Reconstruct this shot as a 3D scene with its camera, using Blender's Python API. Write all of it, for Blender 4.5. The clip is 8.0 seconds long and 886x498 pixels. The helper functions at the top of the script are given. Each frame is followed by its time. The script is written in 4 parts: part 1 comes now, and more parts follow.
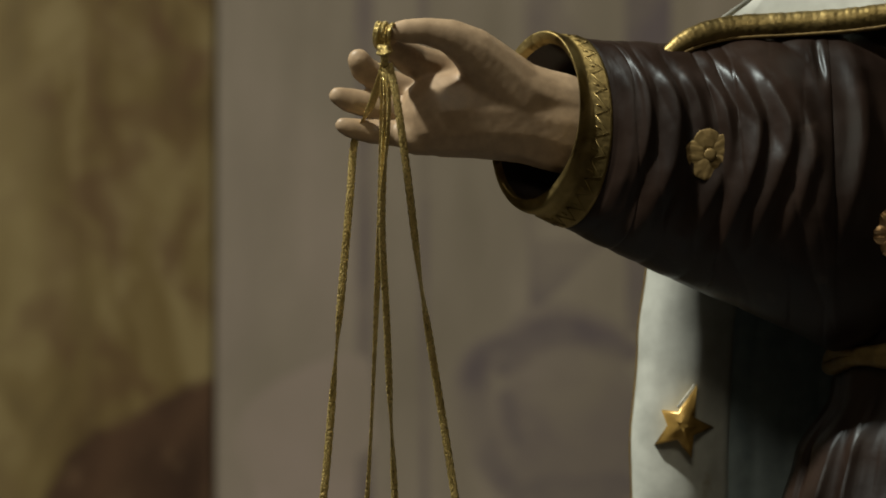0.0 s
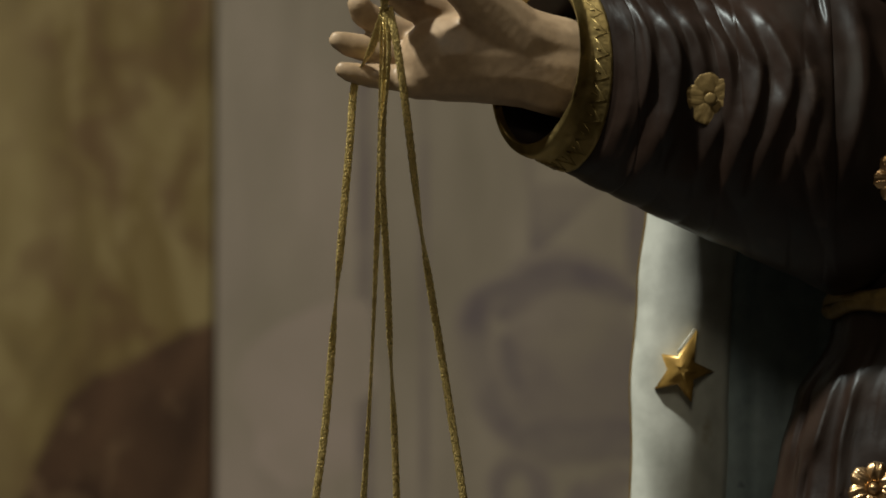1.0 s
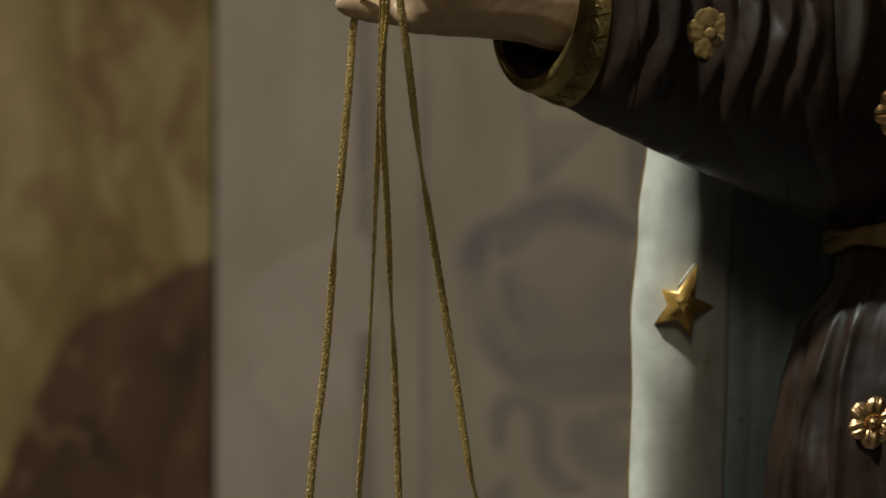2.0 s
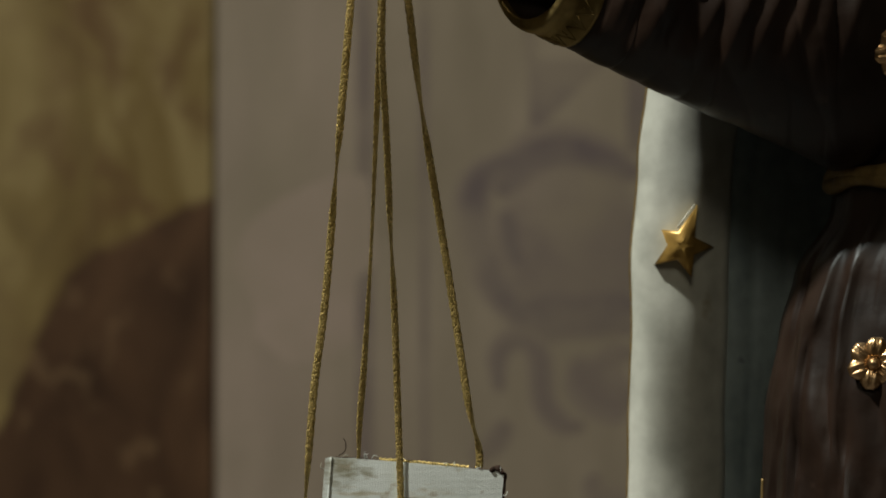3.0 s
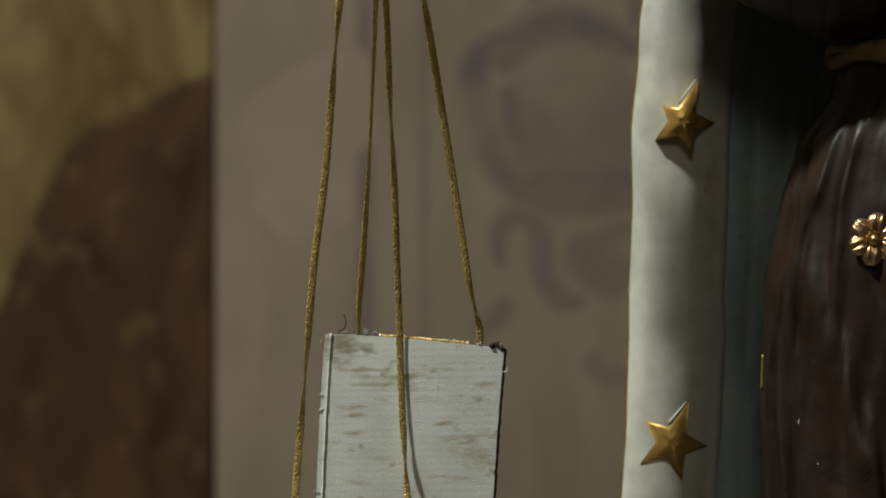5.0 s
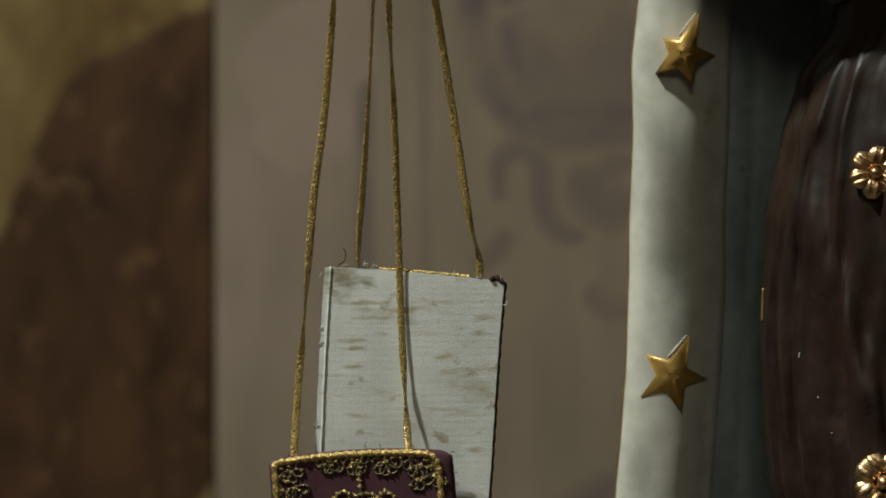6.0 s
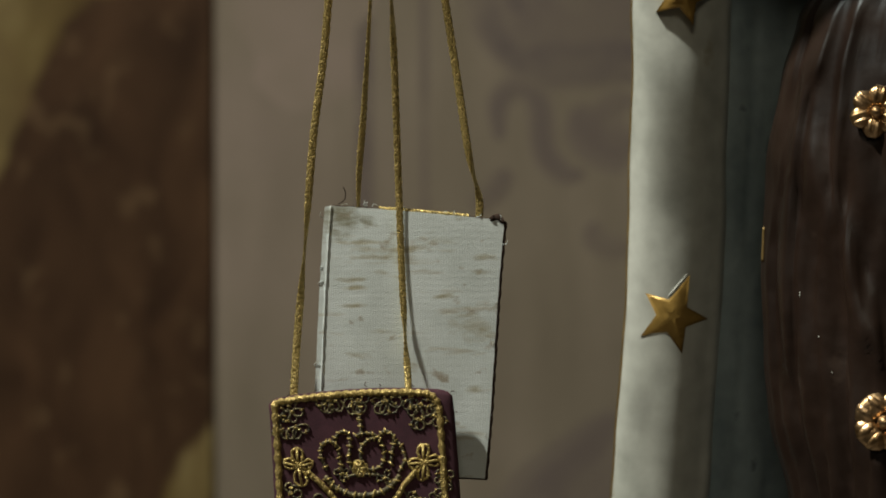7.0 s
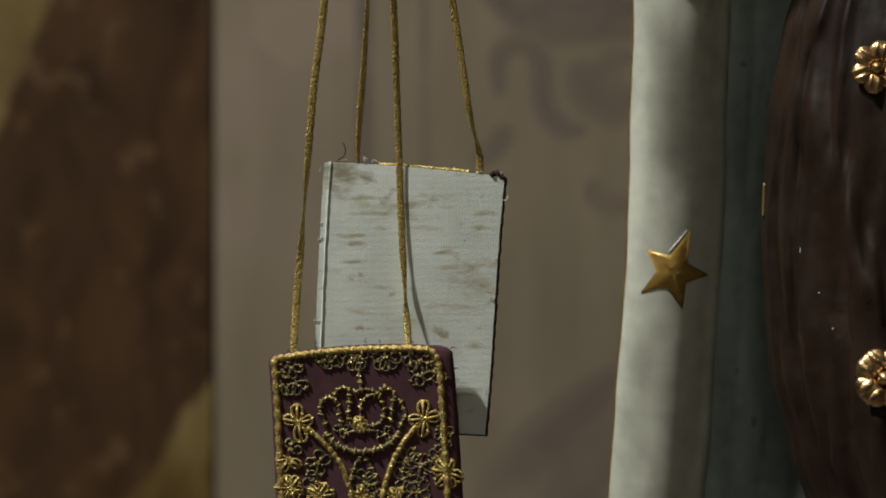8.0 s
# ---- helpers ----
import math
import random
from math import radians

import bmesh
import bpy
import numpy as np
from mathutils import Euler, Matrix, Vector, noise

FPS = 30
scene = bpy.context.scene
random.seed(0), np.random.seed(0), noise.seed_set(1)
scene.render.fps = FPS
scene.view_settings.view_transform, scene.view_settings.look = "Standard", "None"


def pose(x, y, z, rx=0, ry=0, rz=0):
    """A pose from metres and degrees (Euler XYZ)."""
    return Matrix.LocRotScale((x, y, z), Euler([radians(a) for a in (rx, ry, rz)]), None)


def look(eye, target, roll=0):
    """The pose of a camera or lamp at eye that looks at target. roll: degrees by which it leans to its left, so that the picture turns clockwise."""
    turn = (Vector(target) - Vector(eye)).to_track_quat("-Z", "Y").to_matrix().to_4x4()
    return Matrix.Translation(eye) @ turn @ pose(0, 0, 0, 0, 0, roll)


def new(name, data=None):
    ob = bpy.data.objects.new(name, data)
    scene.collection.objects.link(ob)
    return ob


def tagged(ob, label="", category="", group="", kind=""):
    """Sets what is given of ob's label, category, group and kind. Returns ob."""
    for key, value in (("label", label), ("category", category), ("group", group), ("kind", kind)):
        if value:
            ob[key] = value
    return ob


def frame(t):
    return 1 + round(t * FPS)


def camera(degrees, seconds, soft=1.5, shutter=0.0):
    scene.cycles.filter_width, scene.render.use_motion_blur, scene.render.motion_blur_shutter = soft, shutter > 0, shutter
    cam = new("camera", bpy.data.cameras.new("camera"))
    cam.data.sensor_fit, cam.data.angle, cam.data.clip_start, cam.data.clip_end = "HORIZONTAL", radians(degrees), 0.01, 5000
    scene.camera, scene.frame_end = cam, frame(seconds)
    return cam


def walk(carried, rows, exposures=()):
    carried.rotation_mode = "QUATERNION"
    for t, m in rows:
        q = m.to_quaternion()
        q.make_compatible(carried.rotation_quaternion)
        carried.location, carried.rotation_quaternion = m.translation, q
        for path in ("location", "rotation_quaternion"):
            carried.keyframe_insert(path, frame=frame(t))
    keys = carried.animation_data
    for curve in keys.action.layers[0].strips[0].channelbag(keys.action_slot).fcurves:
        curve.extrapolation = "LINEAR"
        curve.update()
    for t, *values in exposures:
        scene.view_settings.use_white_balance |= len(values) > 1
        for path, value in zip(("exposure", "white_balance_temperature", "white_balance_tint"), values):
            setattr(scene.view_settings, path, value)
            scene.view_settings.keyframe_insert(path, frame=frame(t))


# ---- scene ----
from mathutils.bvhtree import BVHTree

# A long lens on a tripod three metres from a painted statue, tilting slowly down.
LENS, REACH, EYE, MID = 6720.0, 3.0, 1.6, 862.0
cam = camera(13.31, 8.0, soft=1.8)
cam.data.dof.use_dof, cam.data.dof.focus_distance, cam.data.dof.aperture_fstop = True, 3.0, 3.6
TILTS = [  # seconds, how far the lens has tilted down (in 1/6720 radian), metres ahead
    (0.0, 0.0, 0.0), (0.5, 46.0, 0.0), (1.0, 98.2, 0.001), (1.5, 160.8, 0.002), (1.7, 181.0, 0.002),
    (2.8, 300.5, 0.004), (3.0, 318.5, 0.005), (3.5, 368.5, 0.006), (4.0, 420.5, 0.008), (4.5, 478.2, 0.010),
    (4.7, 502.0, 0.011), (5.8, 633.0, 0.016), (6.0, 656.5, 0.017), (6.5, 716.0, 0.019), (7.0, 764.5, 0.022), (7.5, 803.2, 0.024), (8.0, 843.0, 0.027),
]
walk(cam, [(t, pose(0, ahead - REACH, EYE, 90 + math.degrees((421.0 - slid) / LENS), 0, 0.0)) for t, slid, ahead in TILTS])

# ---- light ----
world = bpy.data.worlds.new("world")
scene.world = world
world.use_nodes = True
world.node_tree.nodes["Background"].inputs[0].default_value = (0.55, 0.62, 0.7, 1)
world.node_tree.nodes["Background"].inputs[1].default_value = 0.3
scene.view_settings.exposure = 0.0


def lamp(name, kind, where, target, energy, colour, size):
    data = bpy.data.lights.new(name, kind)
    data.energy, data.color = energy, colour
    if kind == "AREA":
        data.shape, data.size, data.size_y = "RECTANGLE", size[0], size[1]
    else:
        data.spot_size, data.spot_blend, data.shadow_soft_size = radians(40), 0.6, size
    ob = new(name, data)
    ob.matrix_world = look(where, target)
    return ob


lamp("spotlight", "SPOT", (-3.60, -1.75, 7.4), (0.1, 0.1, 1.3), 2600, (1.0, 0.95, 0.80), 0.2)
# unseen fill lamp, added to lift the front; no window is known here
lamp("fill_light", "AREA", (-0.4, -6.9, 6.2), (0.1, 0.0, 1.4), 54, (1.0, 0.85, 0.60), (2.2, 1.8))


# ---- materials ----
def nodes_of(name, rough, metal=0.0):
    m = bpy.data.materials.new(name)
    m.use_nodes = True
    n, l = m.node_tree.nodes, m.node_tree.links
    b = n["Principled BSDF"]
    b.inputs["Roughness"].default_value, b.inputs["Metallic"].default_value = rough, metal
    where = n.new("ShaderNodeTexCoord")
    return m, n, l, b, where.outputs["Object"]


def grain(n, l, where, scale, detail=6.0, stretch=(1, 1, 1), distortion=0.0):
    mapping = n.new("ShaderNodeMapping")
    mapping.inputs["Scale"].default_value = stretch
    l.new(where, mapping.inputs["Vector"])
    tex = n.new("ShaderNodeTexNoise")
    tex.inputs["Scale"].default_value, tex.inputs["Detail"].default_value = scale, detail
    tex.inputs["Distortion"].default_value = distortion
    l.new(mapping.outputs[0], tex.inputs["Vector"])
    return tex.outputs["Fac"]


def ramp(n, l, fac, stops):
    r = n.new("ShaderNodeValToRGB")
    while len(r.color_ramp.elements) < len(stops):
        r.color_ramp.elements.new(0.5)
    for e, (p, c) in zip(r.color_ramp.elements, stops):
        e.position, e.color = p, (*c, 1)
    l.new(fac, r.inputs[0])
    return r.outputs[0]


def mix(n, l, fac, a, b, how="MIX"):
    m = n.new("ShaderNodeMix")
    m.data_type, m.blend_type = "RGBA", how
    for socket, value in ((m.inputs[0], fac), (m.inputs[6], a), (m.inputs[7], b)):
        if isinstance(value, (int, float)):
            socket.default_value = value
        elif isinstance(value, tuple):
            socket.default_value = (*value, 1)
        else:
            l.new(value, socket)
    return m.outputs[2]


def bump(n, l, b, height, strength, distance):
    k = n.new("ShaderNodeBump")
    k.inputs["Strength"].default_value, k.inputs["Distance"].default_value = strength, distance
    l.new(height, k.inputs["Height"])
    l.new(k.outputs[0], b.inputs["Normal"])


def calc(n, l, op, a, b=None):
    m = n.new("ShaderNodeMath")
    m.operation = op
    for socket, value in zip(m.inputs, (a, b)):
        if value is None:
            continue
        if isinstance(value, (int, float)):
            socket.default_value = value
        else:
            l.new(value, socket)
    return m.outputs[0]


def painted(name, dark, light, scale, rough, metal=0.0, relief=0.3, fine=90.0, stretch=(1, 1, 1), spots=None, coat=0.0, low=0.35, high=0.65):
    """Colour that wanders between two tones, with a fine grain, worn spots and relief."""
    m, n, l, b, where = nodes_of(name, rough, metal)
    broad = grain(n, l, where, scale, 5, stretch, 0.4)
    small = grain(n, l, where, fine, 8)
    c = ramp(n, l, broad, [(low, dark), (high, light)])
    c = mix(n, l, 0.35, c, ramp(n, l, small, [(0.3, tuple(0.55 * v for v in light)), (0.7, tuple(min(1, 1.25 * v) for v in light))]), "MULTIPLY" if metal > 0.5 else "MIX")
    if spots:
        c = mix(n, l, ramp(n, l, grain(n, l, where, spots[1], 7), [(spots[2], (0, 0, 0)), (spots[2] + 0.08, (1, 1, 1))]), c, spots[0])
    l.new(c, b.inputs["Base Color"])
    l.new(calc(n, l, "MULTIPLY_ADD", small, 0.35), b.inputs["Roughness"])
    b.inputs["Roughness"].links[0].from_node.inputs[2].default_value = max(0.05, rough - 0.17)
    b.inputs["Coat Weight"].default_value, b.inputs["Coat Roughness"].default_value = coat, 0.25
    bump(n, l, b, small, relief, 0.002)
    return m


SKIN = painted("painted_flesh", (0.34, 0.24, 0.15), (0.43, 0.322, 0.21), 16, 0.46, relief=0.12, fine=120, spots=((0.24, 0.165, 0.1), 38, 0.68))
ROBE = painted("brown_varnish", (0.0100, 0.0057, 0.0040), (0.027, 0.0158, 0.0112), 14, 0.40, relief=0.3, fine=42, spots=((0.044, 0.029, 0.022), 22, 0.66))
ROBE.node_tree.nodes["Principled BSDF"].inputs["Specular IOR Level"].default_value = 0.36
ROBE.node_tree.nodes["Principled BSDF"].inputs["Specular Tint"].default_value = (0.72, 0.88, 1.0, 1)  # blue tinted into the highlights, standing in for a cool light above
GILT = painted("worn_gilding", (0.23, 0.18, 0.075), (0.43, 0.35, 0.165), 40, 0.46, 1.0, 0.3, 220, spots=((0.08, 0.055, 0.02), 45, 0.61))
CLOAK = painted("cream_paint", (0.41, 0.445, 0.415), (0.55, 0.59, 0.56), 9, 0.5, relief=0.12, fine=50, stretch=(1.6, 1.6, 0.5), spots=((0.36, 0.35, 0.28), 26, 0.69))
BRONZE = painted("bronzed_gilding", (0.27, 0.16, 0.040), (0.48, 0.315, 0.088), 30, 0.38, 0.4, 0.2, 150, spots=((0.08, 0.045, 0.015), 40, 0.62))
LINING = painted("teal_lining", (0.15, 0.215, 0.245), (0.31, 0.40, 0.435), 18, 0.55, relief=0.2, fine=60, stretch=(1.5, 1.5, 0.4), spots=((0.06, 0.08, 0.09), 30, 0.66))
FLORETS = painted("pale_gilding", (0.52, 0.37, 0.20), (0.80, 0.61, 0.39), 60, 0.34, 1.0, 0.3, 240, spots=((0.16, 0.09, 0.04), 70, 0.63))
RIMS = painted("tarnished_gold", (0.12, 0.08, 0.028), (0.25, 0.18, 0.07), 40, 0.5, 0.5, 0.3, 160)
BROWN = painted("brown_velvet_edge", (0.022, 0.011, 0.008), (0.05, 0.028, 0.018), 60, 0.9, relief=0.3, fine=500)
VELVET = painted("purple_velvet", (0.046, 0.017, 0.029), (0.082, 0.031, 0.048), 60, 0.9, relief=0.12, fine=700)
SILVER = painted("dull_purl", (0.10, 0.105, 0.095), (0.40, 0.355, 0.20), 260, 0.42, 0.6, 0.5, 900)


def braid_material():
    m, n, l, b, where = nodes_of("gold_braid", 0.34, 0.6)
    v = n.new("ShaderNodeTexVoronoi")
    v.inputs["Scale"].default_value = 900
    stretch = n.new("ShaderNodeMapping")
    stretch.inputs["Scale"].default_value = (1.0, 1.0, 0.55)
    l.new(where, stretch.inputs["Vector"])
    l.new(stretch.outputs[0], v.inputs["Vector"])
    # bright cell centres put the braid's sparkle into its colour
    c = ramp(n, l, v.outputs["Distance"], [(0.0, (1.0, 0.90, 0.52)), (0.22, (0.86, 0.68, 0.30)), (0.55, (0.64, 0.51, 0.19)), (0.9, (0.20, 0.15, 0.045))])
    c = mix(n, l, ramp(n, l, grain(n, l, where, 90, 4), [(0.4, (0, 0, 0)), (0.7, (1, 1, 1))]), c, (0.50, 0.385, 0.145))
    l.new(c, b.inputs["Base Color"])
    bump(n, l, b, v.outputs["Distance"], 0.85, -0.0010)
    return m


BRAID = braid_material()


def linen_material():
    m, n, l, b, where = nodes_of("stained_linen", 0.9)
    wave = []
    for axis, scale in (("X", 190), ("Z", 260)):
        w = n.new("ShaderNodeTexWave")
        w.bands_direction = axis
        w.inputs["Scale"].default_value, w.inputs["Distortion"].default_value, w.inputs["Detail"].default_value = scale * 1.3, 4.5, 3
        l.new(where, w.inputs["Vector"])
        wave.append(w.outputs["Fac"])
    weave = calc(n, l, "ADD", wave[0], wave[1])
    c = ramp(n, l, grain(n, l, where, 30, 5), [(0.3, (0.62, 0.70, 0.71)), (0.7, (0.76, 0.85, 0.88))])
    c = mix(n, l, 0.11, c, ramp(n, l, weave, [(0.2, (0.62, 0.62, 0.58)), (1.0, (1, 1, 1))]), "MULTIPLY")
    streak = grain(n, l, where, 42, 6, (0.55, 1, 2.6), 0.3)
    c = mix(n, l, ramp(n, l, streak, [(0.61, (0, 0, 0)), (0.74, (0.6, 0.6, 0.6))]), c, (0.40, 0.34, 0.21))
    spot = grain(n, l, where, 70, 3, (0.8, 1, 1.3))
    c = mix(n, l, ramp(n, l, spot, [(0.645, (0, 0, 0)), (0.74, (0.65, 0.65, 0.65))]), c, (0.27, 0.20, 0.10))
    ragged = grain(n, l, where, 130, 6, (0.5, 1, 1.4))
    # damp stains: place, half width, half height, and how strong
    brown, grey = (0.33, 0.285, 0.14), (0.25, 0.245, 0.17)
    for u, v, wide, tall, cover, tint in (
            (600, 1146, 90, 66, 0.9, grey), (648, 1158, 16, 18, 0.7, grey), (690, 1204, 170, 13, 0.6, brown), (660, 1218, 140, 9, 0.6, brown), (670, 1192, 130, 6, 0.5, brown), (700, 1228, 110, 5, 0.4, brown),
            (626, 1258, 44, 9, 0.8, brown), (624, 1272, 40, 7, 0.7, brown), (628, 1304, 40, 8, 0.75, brown), (680, 1246, 20, 8, 0.6, brown),
            (782, 1288, 30, 9, 0.75, brown), (856, 1218, 44, 9, 0.6, brown), (858, 1244, 34, 8, 0.55, brown), (838, 1338, 60, 46, 0.6, brown),
            (852, 1344, 14, 12, 0.5, brown), (676, 1350, 28, 8, 0.4, brown), (632, 1392, 36, 14, 0.55, brown), (838, 1452, 26, 11, 0.6, brown),
            (770, 1190, 70, 14, 0.35, brown)):
        shift = n.new("ShaderNodeVectorMath")
        shift.operation = "SUBTRACT"
        l.new(where, shift.inputs[0])
        shift.inputs[1].default_value = ((u - 784) / LENS * REACH, 0.0, EYE + math.tan((MID - v) / LENS) * REACH)
        shape = n.new("ShaderNodeVectorMath")
        shape.operation = "MULTIPLY"
        l.new(shift.outputs[0], shape.inputs[0])
        shape.inputs[1].default_value = (LENS / REACH / wide, 0.0, LENS / REACH / tall)
        far = n.new("ShaderNodeVectorMath")
        far.operation = "LENGTH"
        l.new(shape.outputs[0], far.inputs[0])
        blot = calc(n, l, "MULTIPLY_ADD", ragged, 2.2)
        l.new(far.outputs["Value"], blot.node.inputs[2])
        c = mix(n, l, ramp(n, l, calc(n, l, "SUBTRACT", blot, 1.0), [(0.05, (cover, cover, cover)), (0.75, (0, 0, 0))]), c, tint)
    l.new(c, b.inputs["Base Color"])
    bump(n, l, b, calc(n, l, "ADD", weave, grain(n, l, where, 500, 4)), 0.32, 0.0004)
    return m


LINEN = linen_material()


def plaster_material():
    m, n, l, b, where = nodes_of("taupe_plaster", 0.88)
    c = ramp(n, l, grain(n, l, where, 3.0, 6, (1, 1, 0.55), 0.5), [(0.33, (0.150, 0.129, 0.092)), (0.5, (0.192, 0.164, 0.125)), (0.68, (0.262, 0.214, 0.184))])
    c = mix(n, l, 0.3, c, ramp(n, l, grain(n, l, where, 16, 6, (1.6, 1, 0.35)), [(0.35, (0.13, 0.112, 0.086)), (0.7, (0.24, 0.207, 0.168))]))
    l.new(c, b.inputs["Base Color"])
    bump(n, l, b, grain(n, l, where, 60, 8), 0.15, 0.003)
    return m


PLASTER = plaster_material()


def mural_material(name, ink, cover):
    """Faded paint, rubbed through to the plaster."""
    m, n, l, b, where = nodes_of(name, 0.9)
    worn = ramp(n, l, grain(n, l, where, 11, 7, (1, 1, 1), 0.6), [(0.40, (cover, cover, cover)), (0.70, (0.3 * cover, 0.3 * cover, 0.3 * cover))])
    ground = ramp(n, l, grain(n, l, where, 3.0, 6, (1, 1, 0.55), 0.5), [(0.33, (0.150, 0.129, 0.092)), (0.5, (0.192, 0.164, 0.125)), (0.68, (0.262, 0.214, 0.184))])
    l.new(mix(n, l, worn, ground, ink), b.inputs["Base Color"])
    return m


MURAL = mural_material("grey_mural_paint", (0.094, 0.076, 0.079), 1.0)
MURAL_PALE = mural_material("pale_mural_paint", (0.118, 0.096, 0.090), 0.9)
MURAL_FAINT = mural_material("faint_mural_paint", (0.132, 0.109, 0.100), 0.7)
MURAL_PINK = mural_material("pink_mural_wash", (0.31, 0.242, 0.232), 0.26)


def marble_material():
    """Ochre breccia with one large brown clast, veined and flecked."""
    m, n, l, b, where = nodes_of("ochre_breccia", 0.42)
    xyz = n.new("ShaderNodeSeparateXYZ")
    l.new(where, xyz.inputs[0])
    x, z = xyz.outputs[0], xyz.outputs[2]
    wobble = calc(n, l, "MULTIPLY", calc(n, l, "SUBTRACT", grain(n, l, where, 14, 6), 0.5), 0.05)

    def side(p, q):
        """Metres above the line from p to q (left of it when it rises)."""
        dx, dz = q[0] - p[0], q[1] - p[1]
        s = math.hypot(dx, dz)
        a = calc(n, l, "MULTIPLY", calc(n, l, "SUBTRACT", z, p[1]), dx / s)
        c = calc(n, l, "MULTIPLY", calc(n, l, "SUBTRACT", x, p[0]), dz / s)
        return calc(n, l, "ADD", calc(n, l, "SUBTRACT", a, c), wobble)

    top = side((-0.376, 1.660), (-0.248, 1.727))
    flank = side((-0.489, 1.478), (-0.402, 1.677))
    foot = side((-0.343, 1.072), (-0.242, 1.215))
    edge = calc(n, l, "MAXIMUM", calc(n, l, "MAXIMUM", top, flank), calc(n, l, "MULTIPLY", foot, -1.0))
    brown = ramp(n, l, calc(n, l, "MULTIPLY_ADD", edge, 110.0), [(0.0, (1, 1, 1)), (1.0, (0, 0, 0))])
    brown.node.inputs[0].links[0].from_node.inputs[2].default_value = 0.5
    ochre = ramp(n, l, grain(n, l, where, 7, 8, (1.5, 1, 0.6), 1.4), [(0.30, (0.070, 0.044, 0.014)), (0.47, (0.118, 0.082, 0.027)), (0.66, (0.19, 0.148, 0.066))])
    ochre = mix(n, l, ramp(n, l, grain(n, l, where, 15, 8, (1, 1, 0.8), 0.7), [(0.47, (0, 0, 0)), (0.66, (0.75, 0.75, 0.75))]), ochre, (0.072, 0.034, 0.014))
    pale = calc(n, l, "ADD", calc(n, l, "MULTIPLY", x, -6.5), calc(n, l, "MULTIPLY", grain(n, l, where, 5, 6, (1.6, 1, 0.5), 0.6), 1.6))
    ochre = mix(n, l, ramp(n, l, calc(n, l, "SUBTRACT", pale, 3.25), [(0.0, (0, 0, 0)), (0.9, (0.5, 0.5, 0.5))]), ochre, (0.235, 0.190, 0.088))
    dark = ramp(n, l, grain(n, l, where, 10, 7, (1.4, 1, 0.7), 0.8), [(0.3, (0.030, 0.014, 0.0065)), (0.7, (0.072, 0.038, 0.019))])
    dark = mix(n, l, ramp(n, l, grain(n, l, where, 34, 4, (1, 1, 0.7)), [(0.59, (0, 0, 0)), (0.72, (0.42, 0.42, 0.42))]), dark, (0.15, 0.098, 0.052))
    l.new(mix(n, l, brown, ochre, dark), b.inputs["Base Color"])
    return m


MARBLE = marble_material()
# stone of the unseen floor and plinth, darkened to cut bounced light
STONE = painted("dark_floor_stone", (0.055, 0.048, 0.042), (0.10, 0.088, 0.076), 3, 0.6)
PLAIN = painted("limewash", (0.4, 0.36, 0.31), (0.5, 0.46, 0.4), 2, 0.9)


# ---- building blocks ----
EYE_AT = Vector((0, -REACH, EYE))
UNIT = REACH / LENS


def at(u, v, e=0.0):
    """A point fitted to the camera's view: pixel column u, pixel row v (unrolled over the tilt), and depth e behind the
    card's plane in 0.45 mm steps.
    """
    depth = REACH + e * UNIT
    return Vector(((u - 784) / LENS * depth, e * UNIT, EYE + math.tan((MID - v) / LENS) * depth))


def link_mesh(name, bm, materials):
    me = bpy.data.meshes.new(name)
    bmesh.ops.recalc_face_normals(bm, faces=bm.faces)
    bm.to_mesh(me)
    bm.free()
    for m in materials:
        me.materials.append(m)
    return new(name, me)


def part(name, bm, material, parent, label="", smooth=True):
    for f in bm.faces:
        f.smooth = smooth
    ob = link_mesh(name, bm, [material])
    ob.parent = parent
    if parent.parent is None and parent.type == "EMPTY":
        ob.matrix_parent_inverse = Matrix.Translation(-parent.location)
    return tagged(ob, label)


def loft(bm, rings, slot=0, closed=True, caps=False):
    rows = [[bm.verts.new(p) for p in ring] for ring in rings]
    n = len(rows[0])
    for a, b in zip(rows, rows[1:]):
        for i in range(n if closed else n - 1):
            j = (i + 1) % n
            f = bm.faces.new((a[i], a[j], b[j], b[i]))
            f.material_index, f.smooth = slot, True
    if caps:
        for row in (rows[0], rows[-1]):
            f = bm.faces.new(row)
            f.material_index = slot
    return rows


def glide(points, steps):
    """A smooth line through points, sampled."""
    out, last = [], len(points) - 1
    for i in range(last):
        p0, p1, p2, p3 = (points[max(0, min(last, j))] for j in (i - 1, i, i + 1, i + 2))
        for s in range(steps):
            t = s / steps
            out.append(0.5 * (2 * p1 + (p2 - p0) * t + (2 * p0 - 5 * p1 + 4 * p2 - p3) * t * t + (3 * p1 - p0 - 3 * p2 + p3) * t ** 3))
    out.append(points[-1].copy())
    return out


def tube(bm, points, radius, sides=8, slot=0, squash=1.0, closed=False, facing=Vector((0, -1, 0))):
    """A cord along points; radius a number or a function of 0..1."""
    rings, n = [], len(points)
    for i, p in enumerate(points):
        a = points[(i - 1) % n] if closed else points[max(0, i - 1)]
        b = points[(i + 1) % n] if closed else points[min(n - 1, i + 1)]
        way = (b - a).normalized()
        side = way.cross(facing)
        side = side.normalized() if side.length > 1e-4 else Vector((1, 0, 0))
        out = side.cross(way).normalized()
        r = radius(i / max(1, n - 1)) if callable(radius) else radius
        rings.append([p + r * (math.cos(t) * side + squash * math.sin(t) * out) for t in (2 * math.pi * k / sides for k in range(sides))])
    if closed:
        rings.append(rings[0])
    loft(bm, rings, slot, True, not closed)


